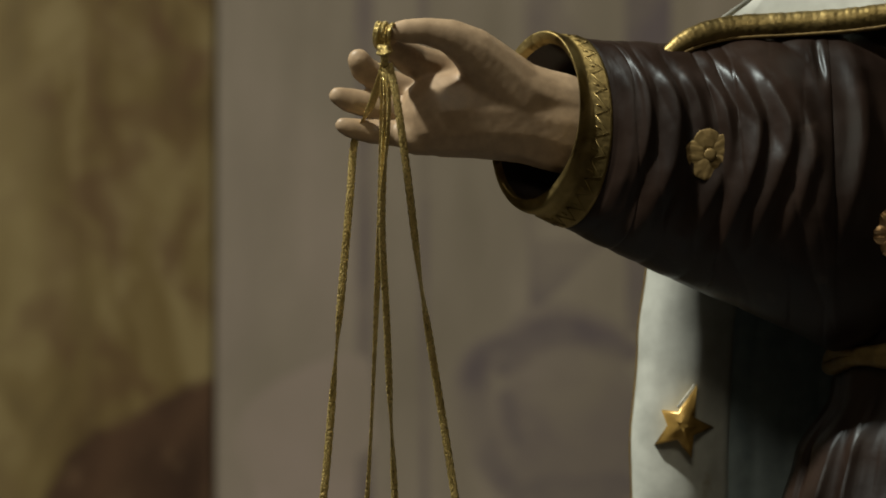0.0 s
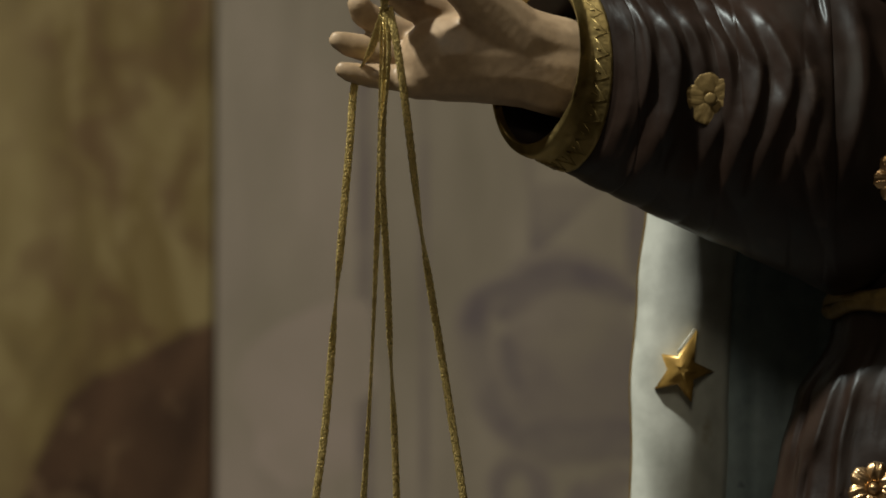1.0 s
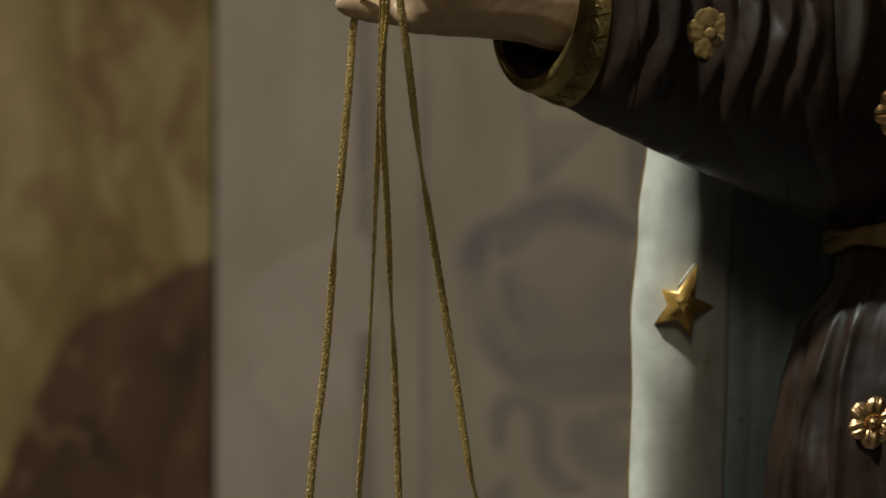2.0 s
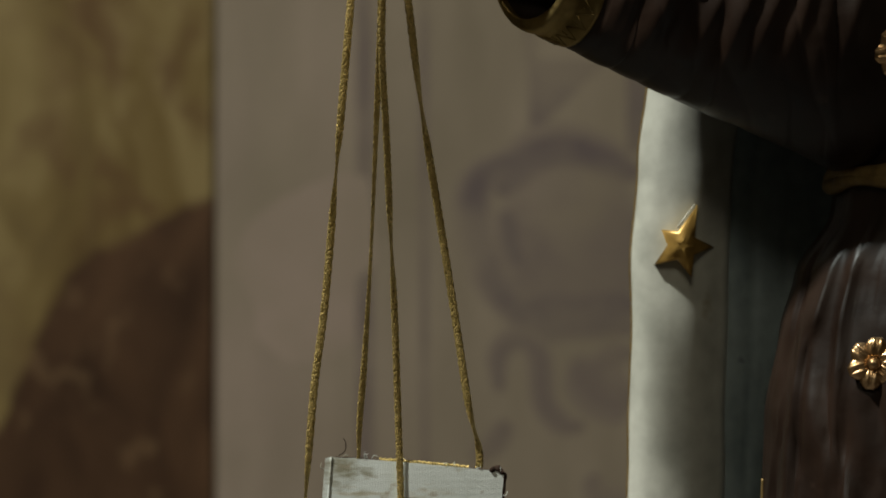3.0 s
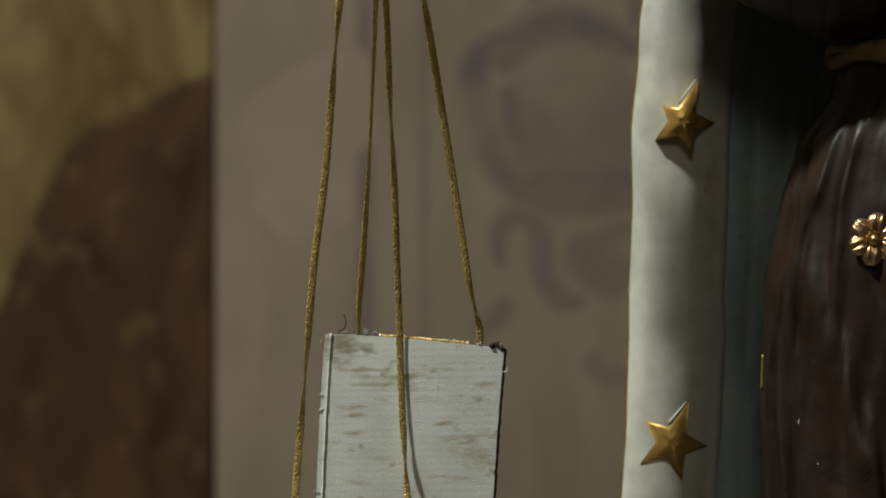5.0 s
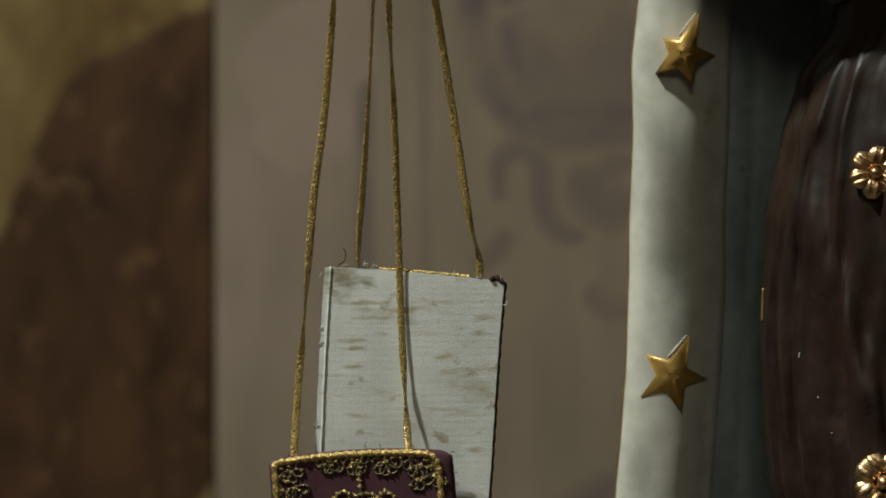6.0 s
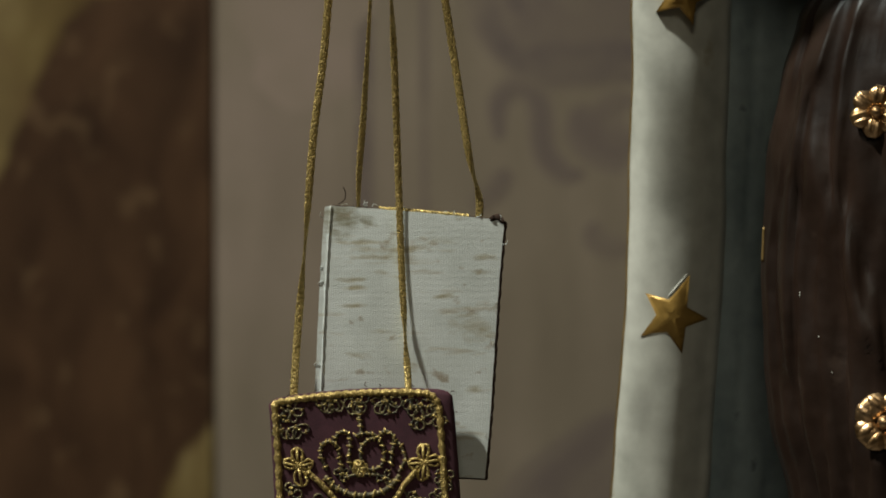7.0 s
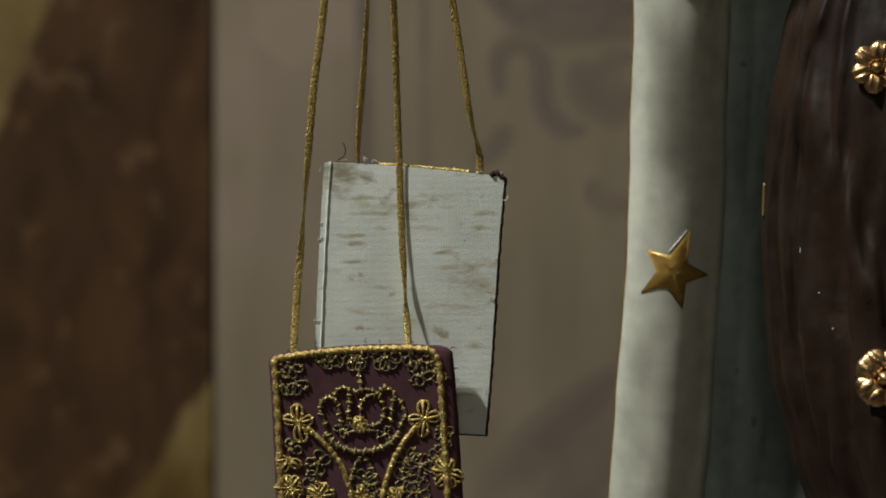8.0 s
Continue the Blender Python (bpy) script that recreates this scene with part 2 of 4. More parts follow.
def lerp(table, x):
    """A smooth reading of a short table of (place, value)."""
    if x <= table[0][0]:
        return table[0][1]
    for (a, p), (b, q) in zip(table, table[1:]):
        if x <= b:
            t = (x - a) / (b - a)
            t = t * t * (3 - 2 * t) * 0.5 + t * 0.5
            return p + (q - p) * t
    return table[-1][1]


def thing(name, where, label, category, kind="", group=""):
    ob = new(name)
    ob.location = where
    ob.empty_display_size = 0.05
    return tagged(ob, label, category, group, kind)


def box(bm, lo, hi, bevel=0.0):
    made = bmesh.ops.create_cube(bm, size=1.0)["verts"]
    for v in made:
        v.co = Vector([(l + h) / 2 + c * (h - l) for c, l, h in zip(v.co, lo, hi)])
    if bevel:
        bmesh.ops.bevel(bm, geom=list({e for v in made for e in v.link_edges}), offset=bevel, segments=2, affect="EDGES")


def structure(name, lo, hi, material, label, bevel=0.0):
    bm = bmesh.new()
    box(bm, lo, hi, bevel)
    return tagged(link_mesh(name, bm, [material]), label, name.split("_")[0], kind="structure")


# ---- the place ----
WALL_Y = 1.2
structure("floor", (-4, -7.2, -0.2), (4, WALL_Y + 0.2, 0), STONE, "unseen stone floor under the statue, darkened to cut bounced light")
structure("wall_north", (-4, WALL_Y, 0), (4, WALL_Y + 0.2, 8.0), PLASTER, "taupe plaster wall with faded painted scrollwork")
structure("wall_west", (-4.2, -7.2, 0), (-4, WALL_Y + 0.2, 8.0), PLAIN, "plain limewashed side wall")
structure("wall_east", (4, -7.2, 0), (4.2, WALL_Y + 0.2, 8.0), PLAIN, "plain limewashed side wall")
structure("ceiling", (-4, -7.2, 8.0), (4, WALL_Y + 0.2, 8.2), PLAIN, "plain limewashed ceiling")
# the high opening is made up to let the fill lamp in
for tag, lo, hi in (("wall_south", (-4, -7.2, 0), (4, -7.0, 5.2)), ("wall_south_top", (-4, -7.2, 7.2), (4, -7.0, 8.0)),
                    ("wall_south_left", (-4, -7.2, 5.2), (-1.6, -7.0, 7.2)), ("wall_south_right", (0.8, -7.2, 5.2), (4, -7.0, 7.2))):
    structure(tag, lo, hi, PLAIN, "plain limewashed wall with a made-up opening for the fill lamp")

PILASTER_Y = 1.196
structure("pilaster", (-1.6, PILASTER_Y, 0), ((380 - 784) / LENS * (REACH + PILASTER_Y), WALL_Y + 0.01, 8.0), MARBLE, "ochre and brown breccia marble pilaster, polished", 0.003)


def stroke(line, width, material, proud):
    """A painted brush stroke: a flat, slightly raised film of paint on the wall."""
    e = (WALL_Y - proud) / UNIT
    points = glide([at(u, v, e) for u, v in line], 10)
    bm = bmesh.new()
    rows = []
    n = len(points)
    for i, p in enumerate(points):
        way = (points[min(n - 1, i + 1)] - points[max(0, i - 1)]).normalized()
        side = Vector((-way.z, 0, way.x))
        p = p + 0.012 * noise.noise(p * 11) * side
        taper = min(1.0, 0.35 + 3.2 * min(i, n - 1 - i) / n)
        w = width / LENS * (REACH + WALL_Y) / 2 * taper * (1 + 0.4 * noise.noise(p * 14))
        rows.append([p - side * w, p + side * w, p + side * w + Vector((0, proud + 0.0005, 0)), p - side * w + Vector((0, proud + 0.0005, 0))])
    loft(bm, rows, 0, True, True)
    for f in bm.faces:
        f.smooth = False
    return tagged(link_mesh("wall_stroke", bm, [material]), "faded grey-violet scrollwork, with a diagonal shadow, painted on the plaster", "mural", "painted scrollwork", "structure")


def patch(corners, material, proud):
    """A painted field with straight sides."""
    e = (WALL_Y - proud) / UNIT
    bm = bmesh.new()
    front = [at(u, v, e) for u, v in corners]
    loft(bm, [front, [p + Vector((0, proud + 0.0005, 0)) for p in front]], 0, True, True)
    for f in bm.faces:
        f.smooth = False
    return tagged(link_mesh("mural_field", bm, [material]), "faded grey-violet painted field on the plaster", "mural", "painted scrollwork", "structure")


patch([(936, 425), (1075, 425), (1000, 500), (938, 560)], MURAL, 0.00008)
patch([(936, -60), (1000, -60), (1000, 20), (1050, 75), (936, 75)], MURAL, 0.00008)
patch([(930, -120), (946, -120), (946, 424), (930, 424)], MURAL_PALE, 0.00010)
patch([(1108, -200), (1190, -200), (1190, 590), (1108, 590)], MURAL, 0.00008)
patch([(742, -200), (756, -200), (760, 1900), (746, 1900)], MURAL_PALE, 0.00006)
patch([(628, -200), (660, -200), (662, 1900), (634, 1900)], MURAL_PALE, 0.00006)
for i, (line, width) in enumerate((([(470, 690), (520, 760), (545, 860), (550, 960)], 200), ([(560, 640), (590, 720), (600, 820)], 170), ([(500, 740), (560, 760), (620, 800)], 150))):
    stroke(line, width, MURAL_PINK, 0.00004 + 0.00004 * i)
SCROLLS_AND_SHADOW = [
    ([(880, 730), (980, 745), (1130, 745)], 170, MURAL_PALE),
    ([(850, 640), (835, 700), (850, 780)], 34, MURAL_PALE),
    ([(1010, 960), (1060, 1010), (1120, 1020)], 60, MURAL_PALE),
    ([(955, 575), (870, 620), (842, 690), (862, 780), (905, 850), (985, 905), (1120, 900)], 44, MURAL),
    ([(880, 660), (950, 606), (1030, 592), (1130, 625)], 62, MURAL),
    ([(900, 690), (905, 740), (925, 790)], 36, MURAL),
    ([(985, 660), (1000, 740), (990, 800)], 40, MURAL_PALE),
    ([(905, 800), (1000, 835), (1120, 790)], 80, MURAL_PALE),
    ([(930, 860), (1020, 880), (1120, 845)], 60, MURAL),
    ([(872, 1010), (876, 945), (915, 912), (948, 945), (966, 1035), (1000, 1075), (1034, 1070)], 26, MURAL_PALE),
    ([(1040, 1160), (1058, 1192), (1115, 1212)], 28, MURAL_PALE),
    ([(1035, 1010), (1075, 960), (1120, 940)], 30, MURAL_PALE),
    ([(830, 1120), (870, 1100), (890, 1060)], 26, MURAL_PALE),
    # next two: a darker diagonal shadow painted onto the wall
    ([(840, 1740), (960, 1640), (1110, 1480)], 70, MURAL_PALE),
    ([(960, 1760), (1060, 1640), (1140, 1560)], 90, MURAL_PALE),
]
for k, (line, width, material) in enumerate(SCROLLS_AND_SHADOW):
    softer = {MURAL: MURAL_PALE, MURAL_PALE: MURAL_FAINT}[material]
    stroke(line, width * 1.55, MURAL_FAINT, 0.00012 + 0.000003 * k)
    stroke(line, width * 1.05, softer, 0.00020 + 0.000003 * k)
    stroke(line, width * 0.78, material, 0.00028 + 0.000003 * k)

# ---- the statue, one mesh ----
FLESH_S, ROBE_S, GILT_S, CLOAK_S, LINING_S, RIM_S, BRONZE_S, FLORET_S = range(8)


def blend_shape(chains, flat, voxel):
    """A rounded form grown from chains of balls (u, v, e, radius), melted together."""
    ball = bmesh.new()
    bmesh.ops.create_icosphere(ball, subdivisions=2, radius=1.0)
    shape = [v.co.copy() for v in ball.verts]
    tris = [[v.index for v in f.verts] for f in ball.faces]
    ball.free()
    verts, faces = [], []
    for chain in chains:
        for (u0, v0, e0, r0), (u1, v1, e1, r1) in zip(chain, chain[1:]):
            count = max(2, int(math.hypot(u1 - u0, v1 - v0, e1 - e0) / (0.09 * min(r0, r1))))
            for k in range(count + 1):
                t = k / count
                r = (r0 + (r1 - r0) * t) * UNIT
                u = u0 + (u1 - u0) * t
                c = at(u, v0 + (v1 - v0) * t, e0 + (e1 - e0) * t - 66 * max(0.0, min(1.0, (1110 - u) / 420)))  # moved nearer along the sight line so the hand's shadow clears the mantle
                first = len(verts)
                verts += [(c.x + r * p.x, c.y + flat * r * p.y, c.z + r * p.z) for p in shape]
                faces += [[first + i for i in tri] for tri in tris]
    me = bpy.data.meshes.new("form")
    me.from_pydata(verts, [], faces)
    ob = new("form", me)
    melt = ob.modifiers.new("melt", "REMESH")
    melt.mode, melt.voxel_size, melt.use_smooth_shade = "VOXEL", voxel, True
    soft = ob.modifiers.new("soft", "SMOOTH")
    soft.factor, soft.iterations = 0.5, 9
    bpy.context.view_layer.update()
    done = bpy.data.meshes.new_from_object(ob.evaluated_get(bpy.context.evaluated_depsgraph_get()))
    bpy.data.objects.remove(ob)
    return done


def add_form(bm, me, slot):
    before = len(bm.faces)
    bm.from_mesh(me)
    bm.faces.ensure_lookup_table()
    for f in bm.faces[before:]:
        f.material_index, f.smooth = slot, True


palm = blend_shape([
    [(1060, 236, 5, 84), (985, 222, 0, 86), (930, 204, 0, 88), (880, 200, 0, 86), (830, 199, 2, 83), (780, 203, 6, 77)],
    [(850, 240, 4, 42), (780, 238, 4, 40), (735, 238, 8, 38)],
    [(1000, 190, -12, 62), (955, 180, -16, 62), (915, 165, -24, 60), (868, 122, -36, 52), (838, 90, -48, 42), (800, 66, -58, 32), (755, 56, -64, 25), (716, 56, -68, 22), (702, 57, -70, 18)],
    [(835, 160, 12, 42), (780, 126, 20, 36), (728, 106, 2, 31), (692, 84, -34, 23), (677, 68, -58, 16)],
    [(800, 185, 18, 38), (735, 165, 44, 27), (682, 146, 44, 27), (644, 124, 24, 25), (634, 106, 14, 21)],
    [(790, 212, 20, 36), (725, 198, 40, 26), (660, 188, 34, 26), (618, 178, 20, 23), (597, 170, 12, 17)],
    [(780, 240, 10, 32), (715, 240, 22, 23), (655, 234, 22, 22), (620, 227, 12, 19), (606, 222, 8, 15)],
], 0.62, 0.0016)


def carved(folds):
    """Folds drawn to fit the camera's view: each a line of (u, v) with its height and its widths on either side; gives
    the rise at a place.
    """
    legs = []
    for line, high, near, far in folds:
        points = glide([Vector((u, v, 0)) for u, v in line], 4)
        n = len(points) - 1
        for i in range(n):
            a, b = points[i], points[i + 1]
            legs.append((a.x, a.y, b.x - a.x, b.y - a.y, high, near, far, i / n, 1 / n, len(legs) - i))
    table = np.array(legs)
    starts = sorted(set(int(k) for k in table[:, 9]))

    def rise(u, v):
        dx, dy = u - table[:, 0], v - table[:, 1]
        t = np.clip((dx * table[:, 2] + dy * table[:, 3]) / (table[:, 2] ** 2 + table[:, 3] ** 2), 0, 1)
        ox, oy = dx - t * table[:, 2], dy - t * table[:, 3]
        away = np.hypot(ox, oy)
        width = np.where(table[:, 2] * oy - table[:, 3] * ox > 0, table[:, 5], table[:, 6])
        place = table[:, 7] + t * table[:, 8]
        fade = np.clip(np.minimum(place, 1 - place) * 4.5, 0, 1)
        swell = table[:, 4] * fade * np.exp(-(away / width) ** 2)
        return float(sum(max(group.max(), 0) + min(group.min(), 0) for group in np.split(swell, starts[1:])))

    return rise


SLEEVE_FOLDS = carved([
    ([(1092, 112), (1118, 160), (1122, 230), (1105, 310), (1075, 380)], 8, 17, 12),
    ([(1112, 100), (1145, 145), (1152, 200), (1140, 270), (1090, 400)], 11, 20, 12),
    ([(1150, 105), (1190, 150), (1206, 205), (1196, 290), (1130, 430)], 19, 25, 13),
    ([(1190, 112), (1225, 150), (1244, 200), (1240, 260), (1160, 450)], 11, 18, 12),
    ([(1205, 108), (1262, 150), (1288, 205), (1284, 290), (1215, 450)], 16, 24, 13),
    ([(1240, 95), (1300, 130), (1335, 190), (1345, 240), (1325, 320), (1265, 470)], 22, 30, 16),
    ([(1290, 85), (1350, 130), (1385, 185), (1400, 230), (1385, 300), (1310, 470)], 20, 30, 17),
    ([(1345, 85), (1400, 150), (1425, 195), (1440, 280), (1380, 450)], 15, 26, 18),
    ([(1440, 75), (1462, 150), (1480, 220), (1470, 330), (1430, 450)], 9, 30, 30),
    ([(1490, 60), (1520, 130), (1535, 230), (1520, 340), (1480, 470)], 16, 26, 16),
    ([(1446, 70), (1452, 110), (1462, 150)], -10, 8, 8),
])
ROBE_FOLDS = carved([
    ([(1490, 690), (1440, 760), (1410, 830), (1385, 950), (1368, 1100), (1356, 1250)], 12, 14, 10),
    ([(1350, 1180), (1354, 1300), (1360, 1443), (1375, 1560), (1400, 1640), (1440, 1760)], 14, 9, 14),
    ([(1525, 670), (1470, 790), (1440, 880), (1412, 950), (1397, 1050), (1390, 1250), (1392, 1450), (1418, 1700)], 15, 14, 10),
    ([(1550, 670), (1510, 780), (1490, 860), (1480, 950), (1475, 1100)], 12, 12, 9),
    ([(1425, 990), (1448, 1090), (1475, 1200), (1520, 1330), (1590, 1460)], 20, 24, 32),
    ([(1470, 1020), (1505, 1150), (1550, 1270), (1620, 1380)], -9, 22, 22),
    ([(1500, 1290), (1540, 1400), (1550, 1520), (1540, 1700)], 16, 14, 24),
])


def ring_of(s, theta, swell=1.0, proud=0.0, carve=True):
    """The sleeve: s runs from the cuff to the shoulder, theta round the arm (0 on top, a quarter turn to the front)."""
    u = lerp([(0, 948), (0.3, 1080), (0.6, 1240), (1, 1470)], s)
    v = lerp([(0, 214), (0.3, 256), (0.6, 296), (1, 330)], s)
    tall = lerp([(0, 152), (0.3, 177), (0.6, 214), (1, 284)], s) * swell
    lean = lerp([(0, 79), (0.5, 58), (1, 10)], s)
    skew = lerp([(0, -42), (0.5, -18), (1, 0)], s)
    deep = lerp([(0, 64), (0.5, 112), (1, 190)], s) * swell
    c, k = math.cos(theta), math.sin(theta)
    # unseen back half deepened so it shades the mantle behind the arm
    deep *= 1 + 0.8 * max(0.0, min(1.0, (s - 0.45) / 0.2)) if k < 0 else 1.0
    u, v = u + lean * k - 6 * c, v - tall * c + skew * k
    rise = SLEEVE_FOLDS(u, v) * min(1.0, 2.5 * k) * (1 - 0.85 * math.exp(-((u - 1259) ** 2 + (v - 274) ** 2) / 3600)) if carve and k > 0 and s > 0.17 else 0.0
    return at(u, v, -30 + 20 * s + 60 * s * s * s - deep * k - rise - proud * max(0.0, k))


def pleat(x):
    """A soft ridge with a tight valley."""
    return 1 - abs(math.sin(math.pi * x)) ** 0.55


def sleeve_swell(s, theta):
    round_arm = Vector((math.cos(theta), math.sin(theta), 0))
    ride = 0.5 + 0.5 * math.cos(theta - 1.0)
    turn = 9.5 * s ** 0.9 + 0.45 * math.sin(theta + 0.4) + 0.55 * noise.noise(Vector((s * 4, round_arm.x, round_arm.y)))
    vary = 0.55 + 0.9 * noise.noise(Vector((round(turn + 0.5) * 1.7, 0.9 * round_arm.x, 0.9 * round_arm.y + 3)))
    depth = lerp([(0.1, 0.0), (0.17, 0.05), (0.35, 0.085), (0.5, 0.085), (0.65, 0.05), (0.8, 0.03), (1, 0.02)], s)
    swell = lerp([(0.125, 0.97), (0.16, 1.0), (0.3, 1.03)], s) - 0.45 * depth * pleat(turn) * max(0.1, vary) * (0.4 + 0.9 * ride)
    broad = lerp([(0.25, 0.0), (0.5, 0.11), (0.65, 0.15), (0.8, 0.14), (1, 0.05)], s)
    swell -= 0.3 * broad * pleat(3.4 * s - 0.62 * theta + 0.3 + 0.4 * noise.noise(Vector((s * 3, round_arm.x + 5, round_arm.y)))) * ride
    return swell + 0.014 * noise.noise(Vector((s * 11, 2 * round_arm.x, 2 * round_arm.y + 7)))


def grow_sleeve(bm):
    turns = [2 * math.pi * k / 144 for k in range(144)]
    loft(bm, [[ring_of(0.125 + 0.875 * i / 170, t, sleeve_swell(0.125 + 0.875 * i / 170, t)) for t in turns] for i in range(171)], ROBE_S)
    # the upper arm runs on under the mantle's hem
    last = [ring_of(1.0, t, sleeve_swell(1.0, t), 0.0, False) for t in turns]
    heart = sum(last, Vector()) / len(last)
    rings = []
    for a in (0.5 * math.pi * k / 40 for k in range(41)):
        ring = []
        for p, t in zip(last, turns):
            p = heart + (p - heart) * math.cos(a) + Vector((240 * UNIT * math.sin(a), 0, 0))
            depth = REACH + p.y
            if math.sin(t) > 0:
                p.y -= UNIT * SLEEVE_FOLDS(784 + LENS * p.x / depth, MID - LENS * math.atan((p.z - EYE) / depth)) * min(1.0, 2.5 * math.sin(t))
            ring.append(p)
        rings.append(ring)
    loft(bm, rings, ROBE_S)
    # the gilded cuff: inner wall, rolled lip, flat band, rolled back edge
    # inner wall takes the robe's dark colour to put in the shade inside
    profile = [(0.40, 0.70, ROBE_S, 0), (0.12, 0.80, ROBE_S, 0)]
    for k in range(13):  # a fat rolled lip
        a = math.pi * (-0.12 + 1.27 * k / 12)
        profile.append((0.030 - 0.046 * math.sin(a), 0.940 - 0.080 * math.cos(a), GILT_S if k else ROBE_S, 17 * math.sin(math.pi * max(0.0, min(1.0, (a / math.pi - 0.2) / 0.95)))))
    profile += [(0.074, 0.985, GILT_S, 0), (0.080, 1.0, GILT_S, 0), (0.136, 1.014, GILT_S, 0), (0.144, 1.012, GILT_S, 0), (0.149, 0.97, GILT_S, 0)]
    for (s0, w0, _, lift0), (s1, w1, slot, lift1) in zip(profile, profile[1:]):
        loft(bm, [[ring_of(s0, t, w0, lift0) for t in turns], [ring_of(s1, t, w1, lift1) for t in turns]], slot)
    # engraved zigzag and beads on the band
    for k in range(26):
        a, b, c = (2 * math.pi * x / 26 for x in (k, k + 0.5, k + 1))
        tube(bm, [ring_of(0.082, a, 1.0), ring_of(0.132, b, 1.013), ring_of(0.082, c, 1.0)], 1.5 * UNIT, 6, GILT_S)
        tube(bm, [ring_of(0.084, b, 1.001), ring_of(0.104, b, 1.006)], 1.4 * UNIT, 6, GILT_S)


def body_ring(v, theta):
    wide = lerp([(-60, 250), (60, 400), (300, 400), (520, 385), (600, 330), (632, 318), (700, 330), (800, 392), (900, 420), (1050, 446), (1250, 455), (1400, 450), (1500, 440), (1640, 404), (1723, 372), (2200, 420), (3300, 520)], v)
    deep = lerp([(-60, 150), (300, 230), (630, 190), (1000, 260), (2200, 330), (3300, 420)], v)
    k, c = math.sin(theta), math.cos(theta)  # theta 0: towards the beholder; a quarter turn: to the statue's outstretched side
    amount = lerp([(0, 0.02), (500, 0.035), (640, 0.04), (760, 0.05), (950, 0.10), (1300, 0.15), (3300, 0.15)], v)
    bend = 0.0009 * (v - 650) * (1 if v > 650 else 0.3)
    fold = pleat(theta * 3.1 + 0.35 * bend + 0.5 * noise.noise(Vector((v / 420, 2 * k, 2 * c))))
    fold += 0.6 * pleat(theta * 6.7 - 0.9 * bend + 2.1 + 0.6 * noise.noise(Vector((v / 260, 3 * k, 3 * c + 5))))
    fold += lerp([(650, 0.0), (900, 0.5), (1600, 0.6)], v) * pleat(1.15 * theta + (v - 700) / 560)
    swell = 1 + 0.01 - amount * fold * 0.5 * (1 - 0.8 * max(0.0, k) ** 8)
    u = 1800 - wide * k * swell
    rise = ROBE_FOLDS(u, v) if k > 0 and c > -0.1 and 640 < v < 1800 else 0.0
    return at(u, v, 130 - deep * c * swell - rise)


def grow_body(bm):
    turns = [2 * math.pi * i / 220 for i in range(220)]
    levels = [-60 + 12.5 * i for i in range(160)] + [1940 + 80 * i for i in range(18)]
    loft(bm, [[body_ring(v, t) for t in turns] for v in levels], ROBE_S, True, True)
    # worn gilt line on the turned edge
    for v0, v1 in ((1165, 1225),):
        tube(bm, [body_ring(v0 + (v1 - v0) * i / 12, 1.44) for i in range(13)], 3.2 * UNIT, 6, RIM_S)
    # knotted cord girdle
    for shift, wind in ((0, 0.0), (16, 1.7)):
        tube(bm, [body_ring(632 + shift + 5 * math.sin(9 * t + wind) - 18 * math.cos(t), t) + 0.004 * (body_ring(632, t) - at(1800, 632, 130)).normalized() for t in turns], 15 * UNIT, 10, RIM_S, closed=True)


def cloak_edge(v):
    return lerp([(100, 1225), (250, 1182), (380, 1152), (470, 1145), (600, 1126), (800, 1116), (1000, 1113), (1250, 1107), (1400, 1098), (1550, 1086), (1723, 1074), (3300, 1000)], v)


CLOAK_FOLD = glide([Vector(p) for p in ((2, 262, 0), (6, 236, 0), (30, 214, 0), (62, 206, 0), (96, 211, 0), (126, 224, 0), (150, 241, 0), (168, 258, 0), (176, 300, 0))], 12)


def cloak_line(v, s):
    """The mantle's hanging side fold: s from its free edge, over the round of the fold, into the hollow behind the arm."""
    i = s * (len(CLOAK_FOLD) - 1)
    p = CLOAK_FOLD[int(i)].lerp(CLOAK_FOLD[min(len(CLOAK_FOLD) - 1, int(i) + 1)], i - int(i))
    return at(cloak_edge(v) + p.x + 4 * noise.noise(Vector((v / 140, s * 2, 4))), v, p.y + 40 + 8 * noise.noise(Vector((v / 300, s * 3, 0))))


def grow_cloak(bm):
    levels = [110 + 15 * i for i in range(128)] + [2030 + 70 * i for i in range(20)]
    across = [i / 42 for i in range(43)]
    back = Vector((0, 0.012, 0))
    loft(bm, [[cloak_line(v, s) for s in across] for v in levels], CLOAK_S, False)
    loft(bm, [[cloak_line(v, s) + back for s in across] for v in levels], LINING_S, False)
    loft(bm, [[cloak_line(v, 0), cloak_line(v, 0) + back] for v in levels], RIM_S, False)
    tube(bm, [cloak_line(v, 0) for v in levels], 3.4 * UNIT, 6, RIM_S)
    # blue-green lining that turns in behind the robe
    inner = [[at(cloak_edge(v) + 158 + 270 * s, v, 312 + 90 * s - 8 * math.sin(9.6 * s + 0.3) + 5 * pleat(s * 4.8 + 0.2 * noise.noise(Vector((v / 200, s, 0))))) for s in across] for v in levels]
    loft(bm, inner, LINING_S, False)
    # the mantle across the back, out of sight, closes the figure
    loft(bm, [[at(cloak_edge(v) + 150 + 1100 * s, v, 450 + 90 * math.sin(math.pi * s)) for s in across] for v in levels], LINING_S, False)


